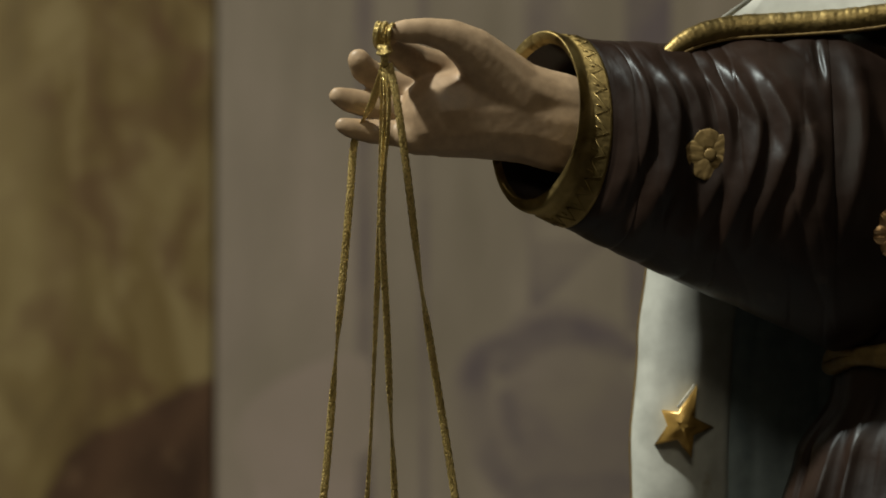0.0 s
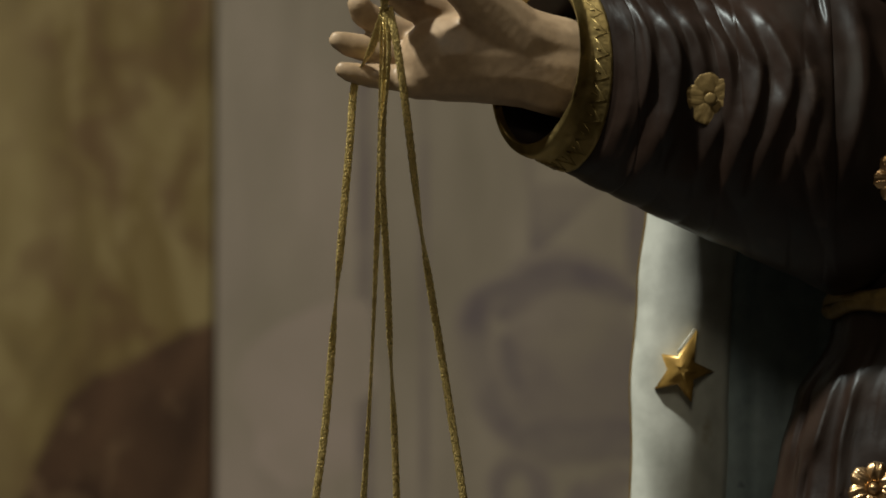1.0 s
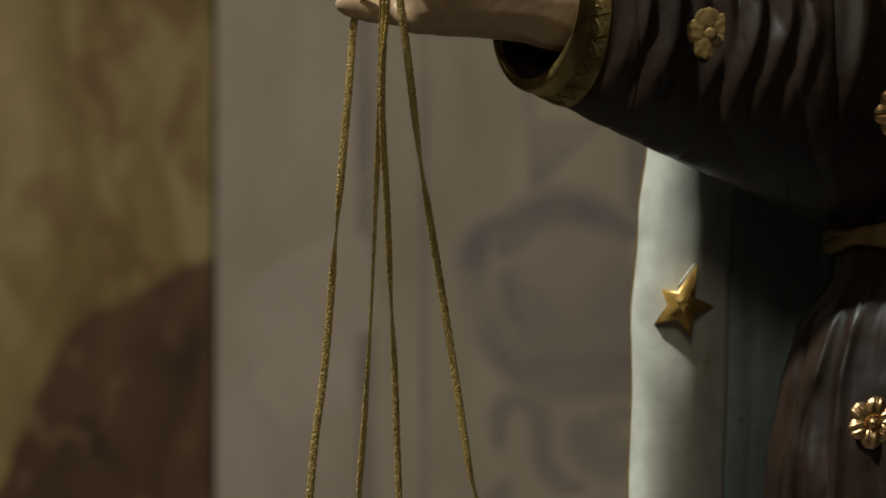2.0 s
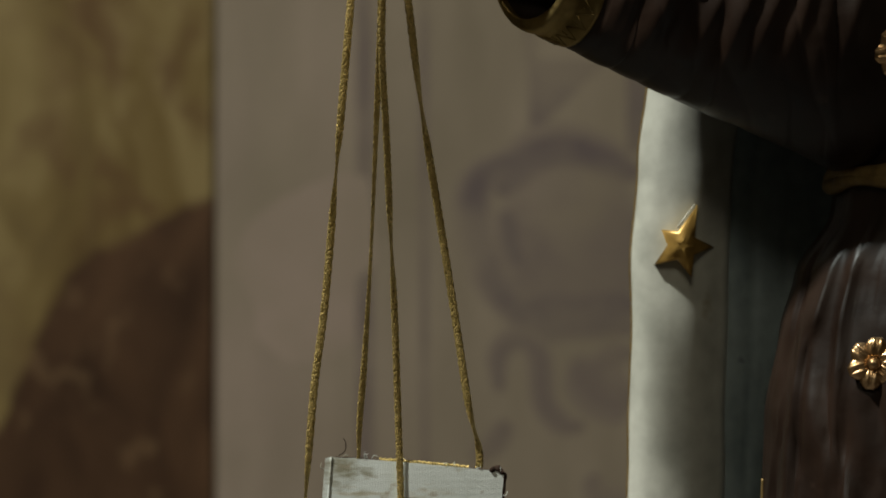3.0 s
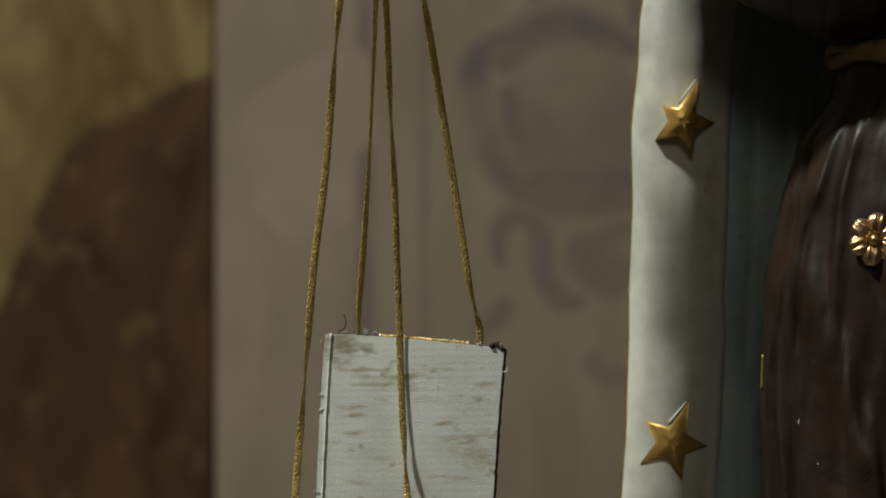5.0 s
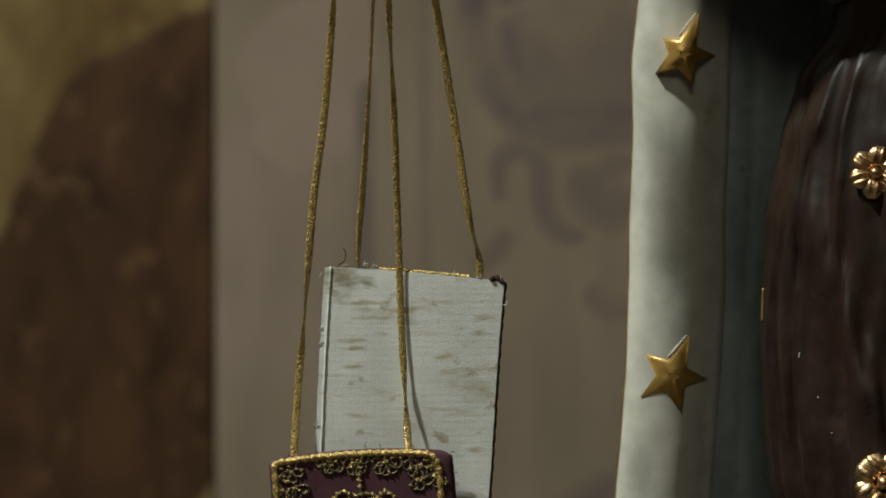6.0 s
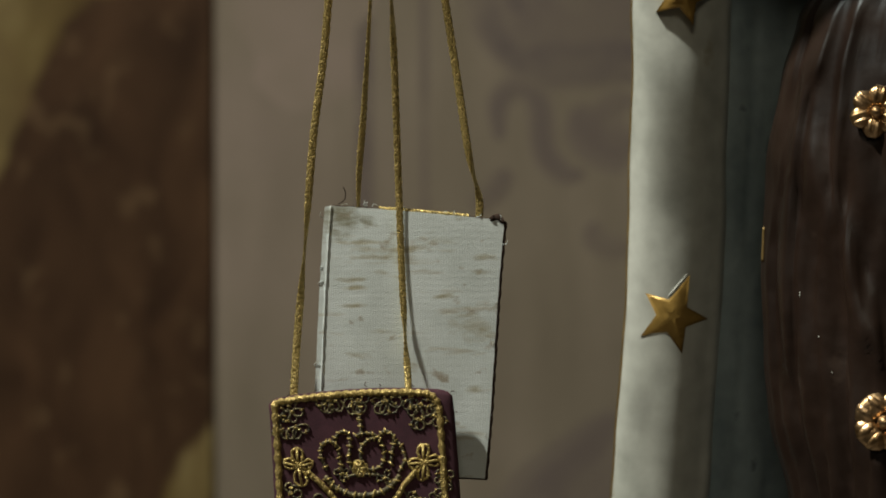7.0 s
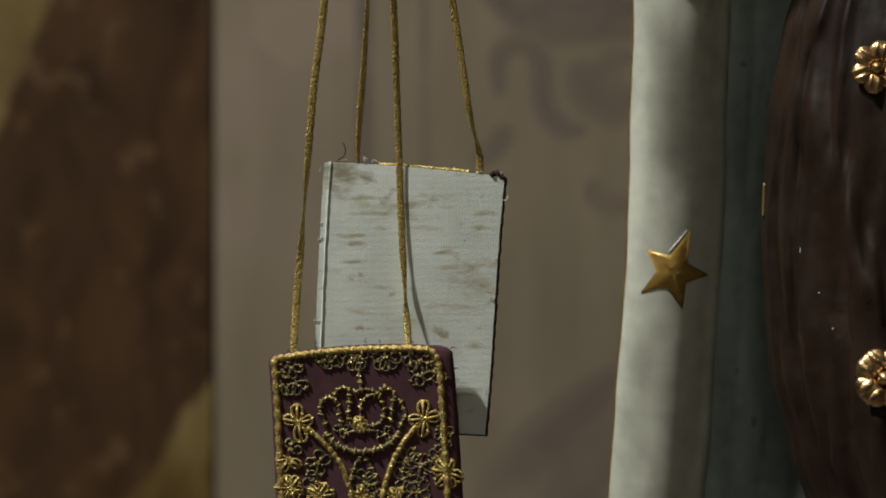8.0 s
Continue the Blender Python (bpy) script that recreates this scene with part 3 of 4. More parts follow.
def grow_shoulder(bm):
    hem = glide([at(*p) for p in ((1178, 116, -60), (1188, 95, -60), (1228, 69, -50), (1300, 51, -30), (1400, 45, -32), (1500, 38, -40), (1580, 28, -50), (1700, 10, -60), (1860, 10, -60), (2100, 60, -30), (2300, 200, 90))], 30)
    tube(bm, hem, lambda t: (10 + 13 * min(1, 4 * t)) * UNIT * (1 + 0.012 * math.sin(410 * t) + 0.02 * math.sin(137 * t)), 12, GILT_S, 0.7)
    tube(bm, [p + Vector((0, -0.004, -0.0085)) for p in hem], 4 * UNIT, 6, RIM_S)
    neck = at(1800, -330, 90)
    rings = []
    for k in range(14):
        t = k / 13
        lift = math.sin(t * math.pi / 2)
        rings.append([p + (neck - p) * 0.80 * t * t + Vector((0, 0.01 * t, 0.30 * UNIT * 330 * lift * (1 - t) * max(0.0, min(1.0, (p.x / UNIT - 462) / 80)))) for p in hem])
    loft(bm, rings, CLOAK_S, False)
    loft(bm, [[p + (neck - p) * (0.80 * t * t) + Vector((0, 0.35 * t + 0.02, 0)) for p in hem] for t in (0.0, 0.3, 0.6, 1.0)], CLOAK_S, False)
    # a plain veiled crown of the figure
    veil = bmesh.ops.create_uvsphere(bm, u_segments=32, v_segments=20, radius=1.0, matrix=Matrix.Translation(at(1800, -480, 90)) @ Matrix.Diagonal((0.11, 0.13, 0.17, 1)))
    for v in veil["verts"]:
        for f in v.link_faces:
            f.material_index, f.smooth = CLOAK_S, True


def grow_floret(bm, tree, u, v, size, petals, turn, relief=1.0, slot=GILT_S):
    """A gilded flower boss set on the carved cloth, turned mostly to face the camera."""
    way = (at(u, v) - EYE_AT).normalized()
    hit, normal, _, _ = tree.ray_cast(EYE_AT, way)
    normal = normal if normal.dot(way) < 0 else -normal
    normal = (normal * 0.35 - way * 0.65).normalized()
    side = Vector((0, 0, 1)).cross(normal).normalized()
    base = Matrix((side, normal.cross(side), normal)).transposed().to_4x4()
    spot = Matrix.Translation(hit + normal * 0.004 * relief) @ base
    r = size * UNIT
    for k in range(petals):
        m = spot @ pose(0, 0, 0, 0, 0, turn + 360 * k / petals)
        for shift, wide, high in ((0.0, 2.5 / petals, 0.14), (0.8 / petals, 0.9 / petals, 0.17), (-0.8 / petals, 0.9 / petals, 0.17)):
            made = bmesh.ops.create_uvsphere(bm, u_segments=14, v_segments=8, radius=1.0, matrix=m @ pose(0.60 * r, shift * r, 0) @ Matrix.Diagonal((0.40 * r, wide * r, relief * high * r, 1)))
            for f in {f for w in made["verts"] for f in w.link_faces}:
                f.material_index, f.smooth = slot, True
    made = bmesh.ops.create_uvsphere(bm, u_segments=14, v_segments=8, radius=1.0, matrix=spot @ pose(0, 0, 0.1 * r) @ Matrix.Diagonal((0.24 * r, 0.24 * r, relief * 0.24 * r, 1)))
    for f in {f for w in made["verts"] for f in w.link_faces}:
        f.material_index, f.smooth = slot, True


def grow_star(bm, tree, u, v, size, turn, thick, rays, bend=((0, 0), (1, 0))):
    """A five-pointed star with ridged rays, dropped onto the mantle; ray lengths and bend are shaped to fit the
    camera's view.
    """
    way = (at(u, v) - EYE_AT).normalized()

    def drop(x, y, lift):
        hit, normal, _, _ = tree.ray_cast(EYE_AT, (at(u + x, v + y) - EYE_AT).normalized())
        hit = hit if hit is not None else at(u + x, v + y, 240)
        return hit - way * (lift + (lerp(bend, x) if lift > 0 else 0)) * UNIT

    outline = [(size * (rays[k // 2] if k % 2 == 0 else 0.44), radians(turn + 36 * k)) for k in range(10)]
    grid = []
    for share, lift in ((1.0, -4), (1.0, thick * 0.55), (0.8, thick * 0.85), (0.65, thick), (0.5, thick * 1.1), (0.35, thick * 1.25), (0.2, thick * 1.4)):
        grid.append([drop(share * r * math.cos(a), share * r * math.sin(a), lift + (thick * 0.2 if k % 2 == 0 and lift > 0 else 0)) for k, (r, a) in enumerate(outline)])
    rows = loft(bm, grid, BRONZE_S)
    f = bm.faces.new(rows[-1])
    f.material_index = BRONZE_S
    # a thin white line along the upper ray
    (r, a), (q, b) = outline[7], outline[8]
    ends = [(q * math.cos(b) * f + r * math.cos(a) * (1 - f) - 4, q * math.sin(b) * f + r * math.sin(a) * (1 - f) - 2) for f in (0.1, 0.4, 0.7, 0.98)]
    tube(bm, [drop(x, y, 0.5) for x, y in ends], lambda t: (2.2 - 1.2 * t) * UNIT, 6, CLOAK_S)


statue_bm = bmesh.new()
grow_sleeve(statue_bm)
bmesh.ops.remove_doubles(statue_bm, verts=statue_bm.verts, dist=0.00002)
grow_body(statue_bm)
grow_cloak(statue_bm)
cloth = BVHTree.FromBMesh(statue_bm)
grow_shoulder(statue_bm)
bosses_bm = bmesh.new()
grow_floret(bosses_bm, cloth, 1259, 274, 46, 5, 30, 0.22, RIM_S)
grow_floret(bosses_bm, cloth, 1545, 962, 47, 6, 20, 1.2, FLORET_S)
grow_floret(bosses_bm, cloth, 1562, 1507, 54, 4, 45, 1.2, FLORET_S)
grow_floret(bosses_bm, cloth, 1588, 412, 46, 6, 5, 1.0, FLORET_S)
grow_star(bosses_bm, cloth, 1207, 754, 60, 2, 7, (0.93, 0.98, 1.0, 0.78, 1.28), ((-50, 8), (-36, 14), (-10, 24), (22, 22), (34, 6), (62, -2)))
grow_star(bosses_bm, cloth, 1189, 1321, 67, 4, 4, (0.92, 1.0, 1.0, 0.94, 1.16))
for u, v, wide, tall in ((1412, 1283, 1.5, 6), (1446, 1357, 2, 2), (1470, 1420, 1.2, 2)):  # chipped paint
    hit, _, _, _ = cloth.ray_cast(EYE_AT, (at(u, v) - EYE_AT).normalized())
    made = bmesh.ops.create_icosphere(bosses_bm, subdivisions=1, radius=UNIT, matrix=Matrix.Translation(hit) @ Matrix.Diagonal((wide, 1.5, tall, 1)))
    for f in {f for w in made["verts"] for f in w.link_faces}:
        f.material_index = CLOAK_S
bosses = bpy.data.meshes.new("bosses")
bosses_bm.to_mesh(bosses)
bosses_bm.free()
statue_bm.from_mesh(bosses)
add_form(statue_bm, palm, FLESH_S)
statue = link_mesh("statue", statue_bm, [SKIN, ROBE, GILT, CLOAK, LINING, RIMS, BRONZE, FLORETS])
tagged(statue, "painted wooden statue in brown habit and cream starred mantle, arm outstretched", "statue")

FOOT = at(1800, 3300, 130)
bm = bmesh.new()
box(bm, (FOOT.x - 0.5, FOOT.y - 0.35, 0.0), (FOOT.x + 0.5, FOOT.y + 0.4, FOOT.z), 0.012)
tagged(link_mesh("plinth", bm, [STONE]), "plain unseen stone plinth under the statue, darkened to cut bounced light", "plinth")

# ---- the scapular ----
scapular = thing("scapular", at(680, 90, -150), "cloth scapular on gold braid ribbons, hanging from the statue's fingers", "scapular")


def ribbon(line, width, twist, name="ribbon"):
    """A flat gold braid that turns about itself on the way."""
    points = glide([at(u, v, e - 66 * max(0.0, min(1.0, (760 - v) / 500))) for u, v, e in line], 26)
    bm = bmesh.new()
    rings, n = [], len(points)
    for i, p in enumerate(points):
        t = i / (n - 1)
        way = (points[min(n - 1, i + 1)] - points[max(0, i - 1)]).normalized()
        side = way.cross(Vector((0, -1, 0))).normalized()
        out = side.cross(way)
        a = twist(t)
        x, y = side * math.cos(a) + out * math.sin(a), out * math.cos(a) - side * math.sin(a)
        w, h = width * UNIT / 2, 1.1 * UNIT
        ripple = 1 + 0.09 * math.sin(i * 2.1)
        rings.append([p + x * w * ripple * c + y * h * s for c, s in ((-1, 0), (-0.7, 0.9), (0, 1.2), (0.7, 0.9), (1, 0), (0.7, -0.9), (0, -1.2), (-0.7, -0.9))])
    loft(bm, rings, 0, True, True)
    return part(name, bm, BRAID, scapular)


ribbon([(678, 122, -74), (655, 190, -10), (628, 246, 22), (618, 360, 12), (604, 520, 4), (592, 660, 2), (575, 860, 4), (556, 1010, 6), (541, 1200, 8), (528, 1350, 6), (522, 1440, -4), (521, 1474, -10)], 14, lambda t: 0.2 + 1.05 * max(0, math.sin(t * 21 - 1.2)) ** 3)
ribbon([(676, 112, -76), (674, 220, -60), (673, 380, -36), (667, 520, -8), (657, 760, 8), (645, 960, 14), (637, 1060, 17), (635, 1130, 19)], 13, lambda t: 0.75 + 0.35 * math.sin(t * 14))
ribbon([(682, 112, -84), (680, 230, -80), (676, 400, -70), (684, 560, -50), (690, 700, -36), (698, 860, -16), (705, 1060, 2), (711, 1230, 5), (717, 1350, 2), (722, 1425, -12), (723, 1452, -20)], 13, lambda t: 0.3 + 0.85 * max(0, math.sin(t * 17 + 0.4)) ** 4)
ribbon([(688, 112, -84), (704, 190, -84), (722, 320, -70), (743, 490, -44), (762, 610, -24), (785, 750, -10), (810, 910, 2), (830, 1040, 8), (847, 1110, 11), (848, 1146, 13)], 14, lambda t: 0.2 + 0.9 * max(0, math.sin(t * 13 - 3.0)) ** 4)
ribbon([(684, 118, -86), (688, 190, -84), (684, 262, -78), (676, 330, -74), (673, 420, -60)], 10, lambda t: 0.4 + t)


def knot():
    """Braid wound several times round thumb and forefinger."""
    bm = bmesh.new()
    windings = []
    for k in range(7):
        c, r = at(668 + 4.2 * k, 62 + 2.5 * math.sin(k * 1.9) + 1.2 * k, -132), (19 + 2 * math.sin(k * 2.3)) * UNIT
        loop = [c + Vector((0.25 * r * math.cos(a) + 0.12 * r * math.sin(a), 1.25 * r * math.cos(a + 0.4), 1.05 * r * math.sin(a))) for a in (2 * math.pi * i / 28 for i in range(28))]
        turn_bm = bmesh.new()
        tube(turn_bm, loop, 3.6 * UNIT, 8, 0, 0.8, True)
        windings.append(turn_bm)
    for k in range(4):
        tube(bm, glide([at(670 + 4 * k, 82, -154), at(676 + 2.5 * k, 98, -160), at(677 + 2 * k, 116, -152)], 6), 3.8 * UNIT, 8)
    tube(bm, glide([at(668, 94, -150), at(678, 97, -164), at(690, 93, -158)], 8), 3.6 * UNIT, 8)
    tied = part("knot", bm, BRAID, scapular, "wound gold braid knot")
    for turn_bm in windings:
        part("winding", turn_bm, BRAID, tied)
    return tied


knot()


def panel(corners, thick, sag, round_off, wave, soft=0.25):
    """A padded cloth panel: corners run tl, tr, br, bl as (u, v, e)."""
    tl, tr, br, bl = (Vector(c) for c in corners)
    nx, ny = 36, 44

    def spot(x, y):
        p = (tl * (1 - x) + tr * x) * (1 - y) + (bl * (1 - x) + br * x) * y
        corner = max(0, abs(x - 0.5) * 2 - 0.82) / 0.18
        p.y += sag * (4 * (x - 0.5) ** 2) * (1 - y) ** 2 + round_off * corner ** 3 * max(0, 1 - y * 12)
        p.x += wave * math.sin(y * 5.0 + 0.6) + 0.8 * noise.noise(Vector((y * 20, x * 3, 1)))
        p.y += 1.1 * noise.noise(Vector((x * 16, y * 2, 9)))
        p.z += wave * 1.8 * math.sin(y * 3.3 + x * 2)
        return p

    bm = bmesh.new()
    face, rear = [], []
    for j in range(ny + 1):
        y = j / ny
        a, b = [], []
        for i in range(nx + 1):
            x = i / nx
            p = spot(x, y)
            rim = min(1.0, min(x, 1 - x) * nx / 2.0) * min(1.0, min(y, 1 - y) * ny / 2.0)
            puff = thick / 2 * math.sqrt(soft + (1 - soft) * rim)
            a.append(bm.verts.new(at(p.x, p.y, p.z - puff)))
            b.append(bm.verts.new(at(p.x, p.y, p.z + puff)))
        face.append(a), rear.append(b)
    for j in range(ny):
        for i in range(nx):
            bm.faces.new((face[j][i], face[j][i + 1], face[j + 1][i + 1], face[j + 1][i]))
            bm.faces.new((rear[j][i], rear[j + 1][i], rear[j + 1][i + 1], rear[j][i + 1]))
    for j in range(ny):
        bm.faces.new((face[j][0], face[j + 1][0], rear[j + 1][0], rear[j][0]))
        bm.faces.new((face[j][nx], rear[j][nx], rear[j + 1][nx], face[j + 1][nx]))
    for i in range(nx):
        bm.faces.new((face[0][i], rear[0][i], rear[0][i + 1], face[0][i + 1]))
        bm.faces.new((face[ny][i], face[ny][i + 1], rear[ny][i + 1], rear[ny][i]))
    return bm, spot


def fuzzy(points, r, sides=7):
    bm = bmesh.new()
    tube(bm, points, lambda t: r * UNIT * (1 + 0.22 * math.sin(t * len(points) * 1.9)), sides)
    return bm


# the plain linen side of the rear panel, with its velvet edge behind it
bm, rear_spot = panel([(577, 1124, 18), (893, 1151, 10), (857, 1606, 14), (548, 1590, 24)], 3.4, 2, 3, -1.6, 0.7)
linen_panel = part("rear_panel", bm, LINEN, scapular, "stained white linen panel", False)
bm, _ = panel([(583, 1123, 22), (897, 1150, 15), (861, 1609, 19), (553, 1592, 28)], 6, 2, 3, -1.6)
part("backing", bm, BROWN, linen_panel, "dark brown velvet backing")


def along(spot, line, out):
    return [at(p.x, p.y, p.z - out) for p in (spot(x, y) for x, y in line)]


steps = [i / 60 for i in range(61)]
part("hem", fuzzy(along(rear_spot, [(0.035, t) for t in steps], 2.6), 1.6), LINEN, linen_panel)
part("edge_cord", fuzzy(along(rear_spot, [(0.30 + 0.5 * t, -0.004) for t in steps], -3), 3.2), BRAID, linen_panel, "gold cord along the top edge")
part("edge_binding", fuzzy(along(rear_spot, [(1.004, t) for t in steps], -3), 4.0), BROWN, linen_panel, "frayed brown velvet binding")
part("loose_thread", fuzzy(glide([at(600, 1124, 17), at(611, 1116, 15), at(612, 1102, 12), at(608, 1094, 12)], 6), 1.0, 5), BROWN, linen_panel)
def fibres(spot, count):
    """Stray threads standing off a worn edge."""
    bm = bmesh.new()
    for k in range(count):
        x, y = ((random.random(), -0.004), (random.choice((0.0, 1.0)), random.random()))[k % 2]
        p = spot(x, y)
        a, r = random.uniform(0, 2 * math.pi), random.uniform(5, 13)
        tube(bm, glide([at(p.x, p.y, p.z), at(p.x + 0.6 * r * math.cos(a), p.y - 0.6 * r * abs(math.sin(a)), p.z - 3), at(p.x + r * math.cos(a + 0.7), p.y - r * abs(math.sin(a + 0.7)), p.z - 2)], 4), 0.7 * UNIT, 5)
    return bm


part("frayed_threads", fibres(rear_spot, 22), LINEN, linen_panel)["kind"] = "stuff"
lump = fuzzy([at(868 + 3.4 * i, 1146 + 3 * math.sin(i * 1.3) + 0.8 * i, 9) for i in range(8)], 6)
part("frayed_corner", lump, BROWN, linen_panel, "frayed dark corner")

# the embroidered front panel
bm, front_spot = panel([(476, 1456, -12), (800, 1440, -14), (834, 1900, -10), (500, 1916, -14)], 20, 11, 9, 1.2)
velvet_panel = part("front_panel", bm, VELVET, scapular, "purple-brown velvet panel embroidered in gold")
trim = [(0.03, 1 - 0.975 * t) for t in steps] + [(0.036 + 0.80 * t, 0.018) for t in steps]
trim += [(0.842 + 0.078 * math.sin(a), 0.080 - 0.062 * math.cos(a)) for a in (math.pi * i / 24 for i in range(1, 12))] + [(0.92 - 0.005 * t, 0.085 + 0.91 * t) for t in steps]
part("trim", fuzzy(along(front_spot, trim, 9), 6.4), BRAID, velvet_panel, "gold cord trim")


part("frayed_threads", fibres(front_spot, 10), BROWN, velvet_panel)["kind"] = "stuff"


def spot_at(u, v):
    """A point on the front panel's plane at (u, v) in the camera's view."""
    return at(u, v, -21)


def purl_flower(u, v, start, step, count, reach, material, wide=0.31):
    """Embroidered sprig: open petals of twisted wire fanned round a knot, tied down with bright thread."""
    gold = material == BRAID
    bm, ties = bmesh.new(), bmesh.new()
    for k in range(count):
        a = radians(start + step * k + random.uniform(-8, 8))
        long = reach * random.uniform(0.85, 1.12)
        lean = random.uniform(-0.18, 0.18)
        loop = []
        for i in range(18):
            b = 2 * math.pi * i / 18
            x, y = long * (0.54 - 0.46 * math.cos(b)), long * (wide * math.sin(b) * (1 - 0.35 * math.cos(b)) + lean * (0.5 - 0.5 * math.cos(b)))
            p = spot_at(u + x * math.cos(a) - y * math.sin(a), v + x * math.sin(a) + y * math.cos(a))
            loop.append(p + UNIT * Vector((random.uniform(-0.7, 0.7), -1.2 * (1 + math.sin(i * 2.3)), random.uniform(-0.7, 0.7))))
        tube(bm, loop, (2.4 if gold else 1.7) * UNIT, 6, 0, 1.0, True)
        if gold:
            tube(bm, [loop[0], (loop[4] + loop[14]) / 2 - Vector((0, UNIT, 0)), loop[9]], 2.6 * UNIT, 6)
        for i in random.sample(range(2, 17), 2 if gold else 1):
            way = (loop[(i + 1) % 18] - loop[i - 1]).normalized()
            side = Vector((-way.z, 0, way.x)) * 3.4 * UNIT
            tube(ties, [loop[i] - side, loop[i] - Vector((0, 2.6 * UNIT, 0)), loop[i] + side + way * 2 * UNIT], 1.3 * UNIT, 6)
    for k in range(4):
        knot_at = spot_at(u + random.uniform(-0.16, 0.16) * reach, v + random.uniform(-0.16, 0.16) * reach) - Vector((0, 2 * UNIT, 0))
        bmesh.ops.create_icosphere(ties, subdivisions=1, radius=random.uniform(1.8, 3.0) * UNIT, matrix=Matrix.Translation(knot_at))
    flower = part("flower", bm, material, velvet_panel, "gold thread flower" if gold else "dull gilt wire flower")
    part("stitches", ties, BRAID, flower, "gold couching stitches")
    return flower


def purl(line, thick, material, name, label):
    """A couched cord; dull cords are tied down with bright stitches."""
    bm = bmesh.new()
    pts = glide([spot_at(*p) for p in line], 12)
    for i, p in enumerate(pts):
        p.y -= 0.0005 * (1 + math.sin(i * 1.7))
        p.x += UNIT * 1.6 * noise.noise(p * 160)
        p.z += UNIT * 1.6 * noise.noise(p * 160 + Vector((9, 0, 0)))
    tube(bm, pts, lambda t: 0.8 * thick * UNIT * (1 + 0.13 * math.sin(t * len(pts) * 2.0)), 7)
    cord = part(name, bm, material, velvet_panel, label)
    if material != BRAID:
        bm = bmesh.new()
        for i in range(3, len(pts) - 3, 7):
            way = (pts[i + 1] - pts[i - 1]).normalized()
            side = Vector((-way.z, 0, way.x)) * (thick + random.uniform(0, 2)) * UNIT + way * random.uniform(-4, 4) * UNIT
            lift = Vector((0, (thick + 1) * UNIT, 0))
            tube(bm, [pts[i] - side, pts[i] - lift, pts[i] + side], 1.7 * UNIT, 6)
        part("stitches", bm, BRAID, cord, "gold couching stitches")
    return cord


for flower in (
        (583, 1466, 20, 36, 5, 27), (633, 1470, 0, 45, 5, 24), (683, 1468, 15, 38, 5, 27), 
        (728, 1464, 60, 60, 3, 22), (744, 1478, 30, 60, 3, 24), (738, 1500, 60, 60, 2, 22), (768, 1474, 40, 70, 3, 22), (770, 1496, 30, 60, 3, 20),
        (516, 1488, 0, 72, 5, 20), (500, 1520, 60, 80, 3, 18), (524, 1514, 20, 50, 3, 24), (510, 1504, 200, 60, 2, 18)):
    purl_flower(*flower, SILVER)
for flower in (
        (563, 1656, 200, 70, 5, 24, SILVER), (514, 1632, 250, 60, 3, 20, SILVER), (512, 1648, 40, 70, 3, 24, BRAID), (514, 1700, 190, 60, 6, 24, BRAID),
        (562, 1690, 60, 60, 4, 24, SILVER), (566, 1712, 0, 72, 5, 26, BRAID), (784, 1604, 160, 80, 4, 18, SILVER), (786, 1626, 90, 80, 4, 16, SILVER),
        (790, 1672, 70, 58, 6, 27, BRAID), (720, 1650, 200, 50, 6, 22, SILVER), (744, 1660, 250, 60, 5, 24, SILVER), (766, 1650, 270, 80, 3, 18, SILVER),
        (716, 1684, 0, 70, 5, 22, SILVER), (740, 1706, 20, 60, 6, 24, SILVER), (702, 1716, 90, 70, 4, 20, BRAID), (646, 1690, 200, 50, 6, 24, SILVER),
        (640, 1714, 20, 60, 5, 22, BRAID), (664, 1708, 0, 70, 4, 20, SILVER), (560, 1770, 0, 72, 5, 24, BRAID), (740, 1770, 0, 72, 5, 24, BRAID), (650, 1800, 0, 60, 6, 32, BRAID)):
    purl_flower(*flower)
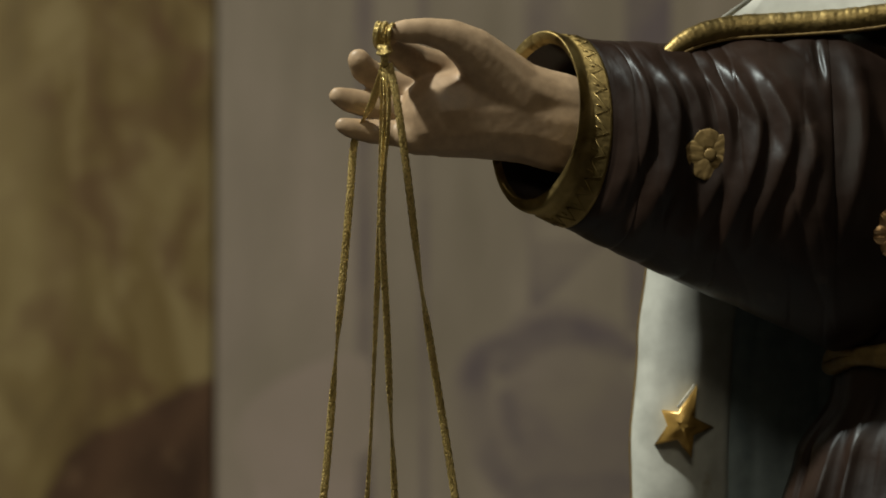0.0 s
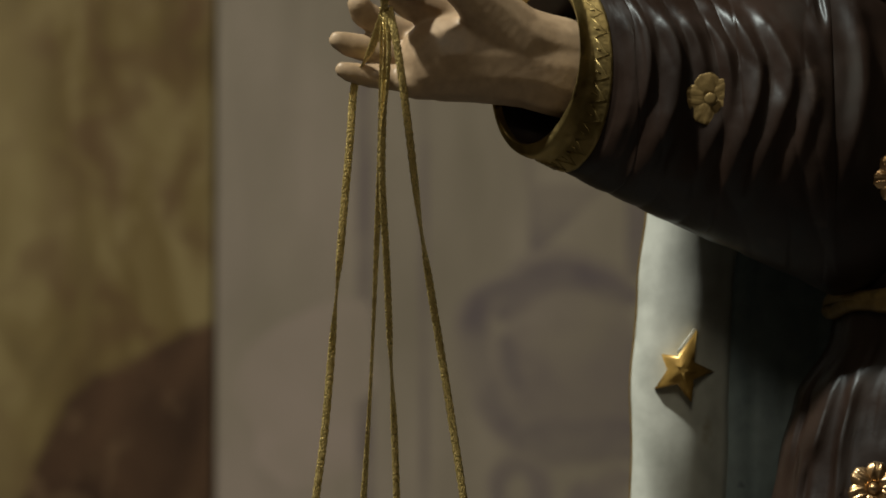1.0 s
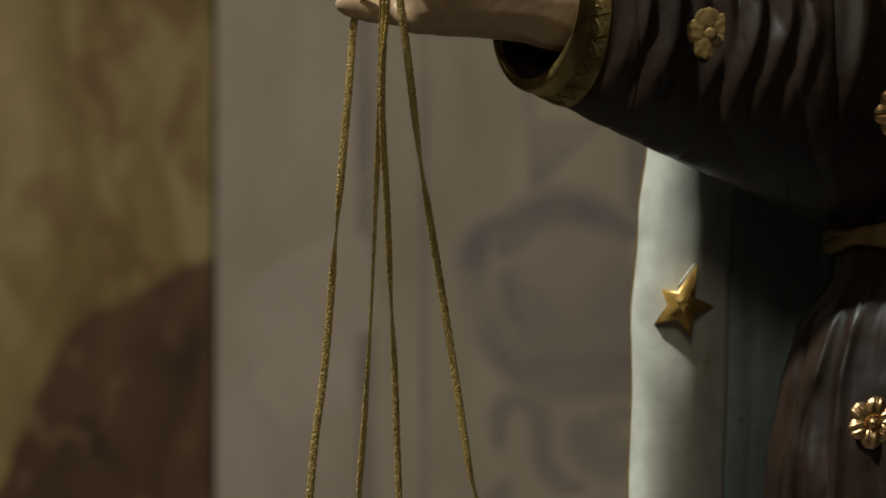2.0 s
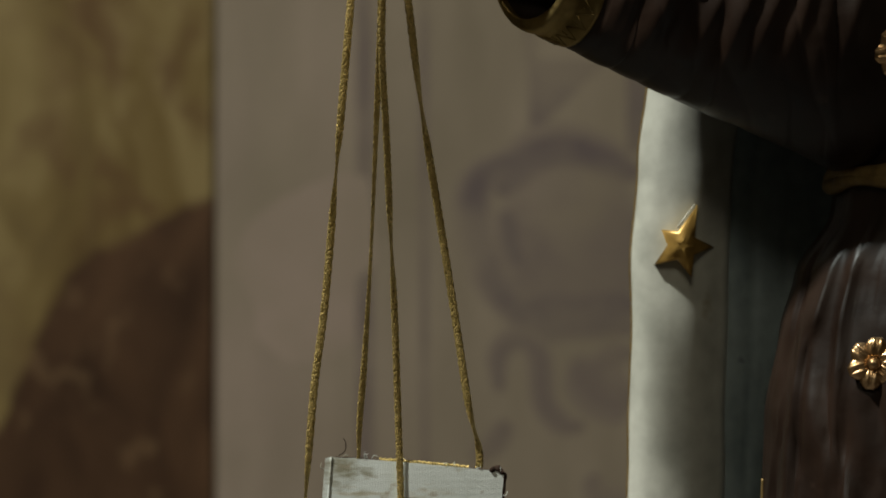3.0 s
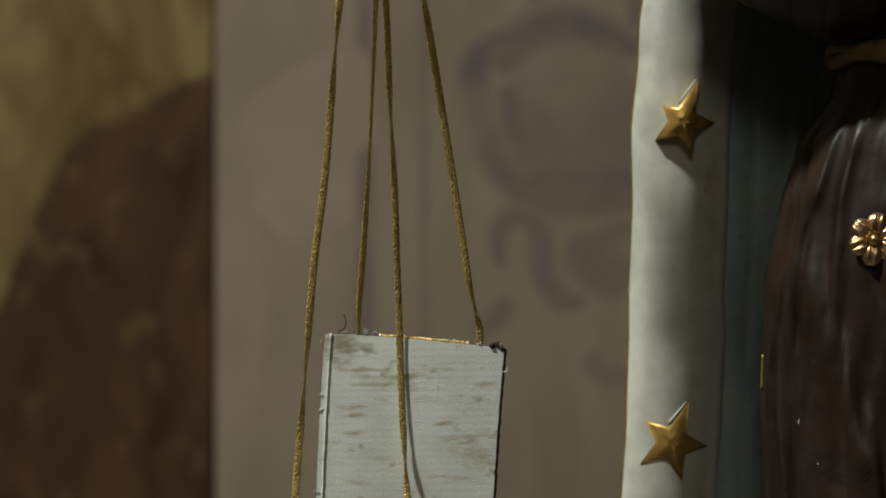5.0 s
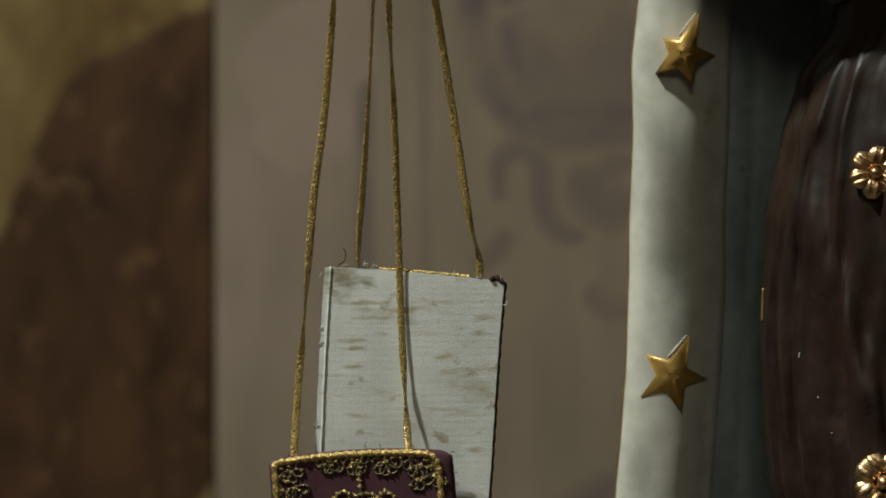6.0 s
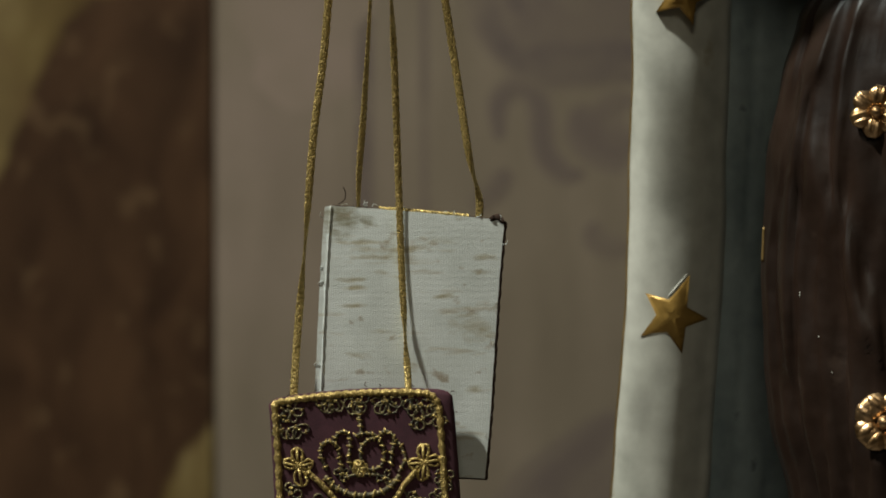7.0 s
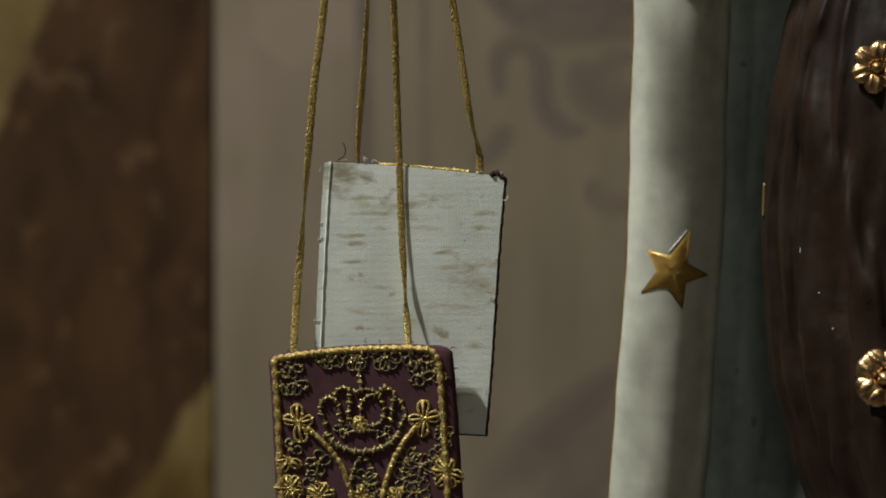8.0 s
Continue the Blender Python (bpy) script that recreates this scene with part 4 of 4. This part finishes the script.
for u, v in ((529, 1584), (750, 1578)):  # gold crosses of four long leaves
    for turn, reach in ((-90, 36), (180, 27), (-10, 27), (88, 32)):
        purl_flower(u, v, turn, 0, 1, reach, BRAID, 0.30)
for line in ([(545, 1594), (575, 1622), (602, 1656), (620, 1700), (630, 1760)], [(736, 1592), (712, 1622), (695, 1656), (680, 1700), (668, 1760)]):
    purl(line, 6.6, BRAID, "branch", "gold couched stem")
for line, thick, name, label in (
        ([(638, 1644), (626, 1670), (618, 1700)], 4, "branch", "dull gilt stem"),
        ([(648, 1644), (660, 1668), (672, 1690)], 4, "branch", "dull gilt stem"),
        ([(637, 1490), (637, 1505), (640, 1526)], 4, "branch", "dull gilt stem"),
        ([(577, 1604), (590, 1618), (612, 1630), (640, 1635), (668, 1632), (692, 1618), (706, 1602)], 6.0, "medallion", "base band of the gilt crown"),
        ([(578, 1590), (568, 1566), (570, 1548), (584, 1540), (598, 1548), (602, 1570), (606, 1590)], 3.6, "medallion", "left arch of the gilt crown"),
        ([(592, 1536), (604, 1524), (618, 1526), (620, 1545), (618, 1570), (622, 1590)], 3.6, "medallion", "inner arch of the gilt crown"),
        ([(640, 1580), (640, 1555), (652, 1538), (670, 1536), (680, 1552), (678, 1575), (664, 1590), (646, 1588)], 3.6, "medallion", "round loop of the gilt crown"),
        ([(628, 1530), (644, 1526), (660, 1528), (672, 1534)], 3.4, "medallion", "top loops of the gilt crown"),
        ([(674, 1528), (684, 1522), (698, 1532), (694, 1556), (692, 1584)], 3.6, "medallion", "inner arch of the gilt crown"),
        ([(698, 1536), (712, 1552), (717, 1574), (706, 1594)], 3.6, "medallion", "right arch of the gilt crown"),
        ([(610, 1604), (640, 1598), (672, 1600)], 3.2, "medallion", "inner loops of gilt wire")):
    purl(line, thick, SILVER, name, label)
purl_flower(636, 1588, 0, 60, 6, 13, BRAID, 0.4)
purl_flower(606, 1598, 90, 120, 3, 13, SILVER)
purl_flower(682, 1604, 60, 120, 3, 14, SILVER)
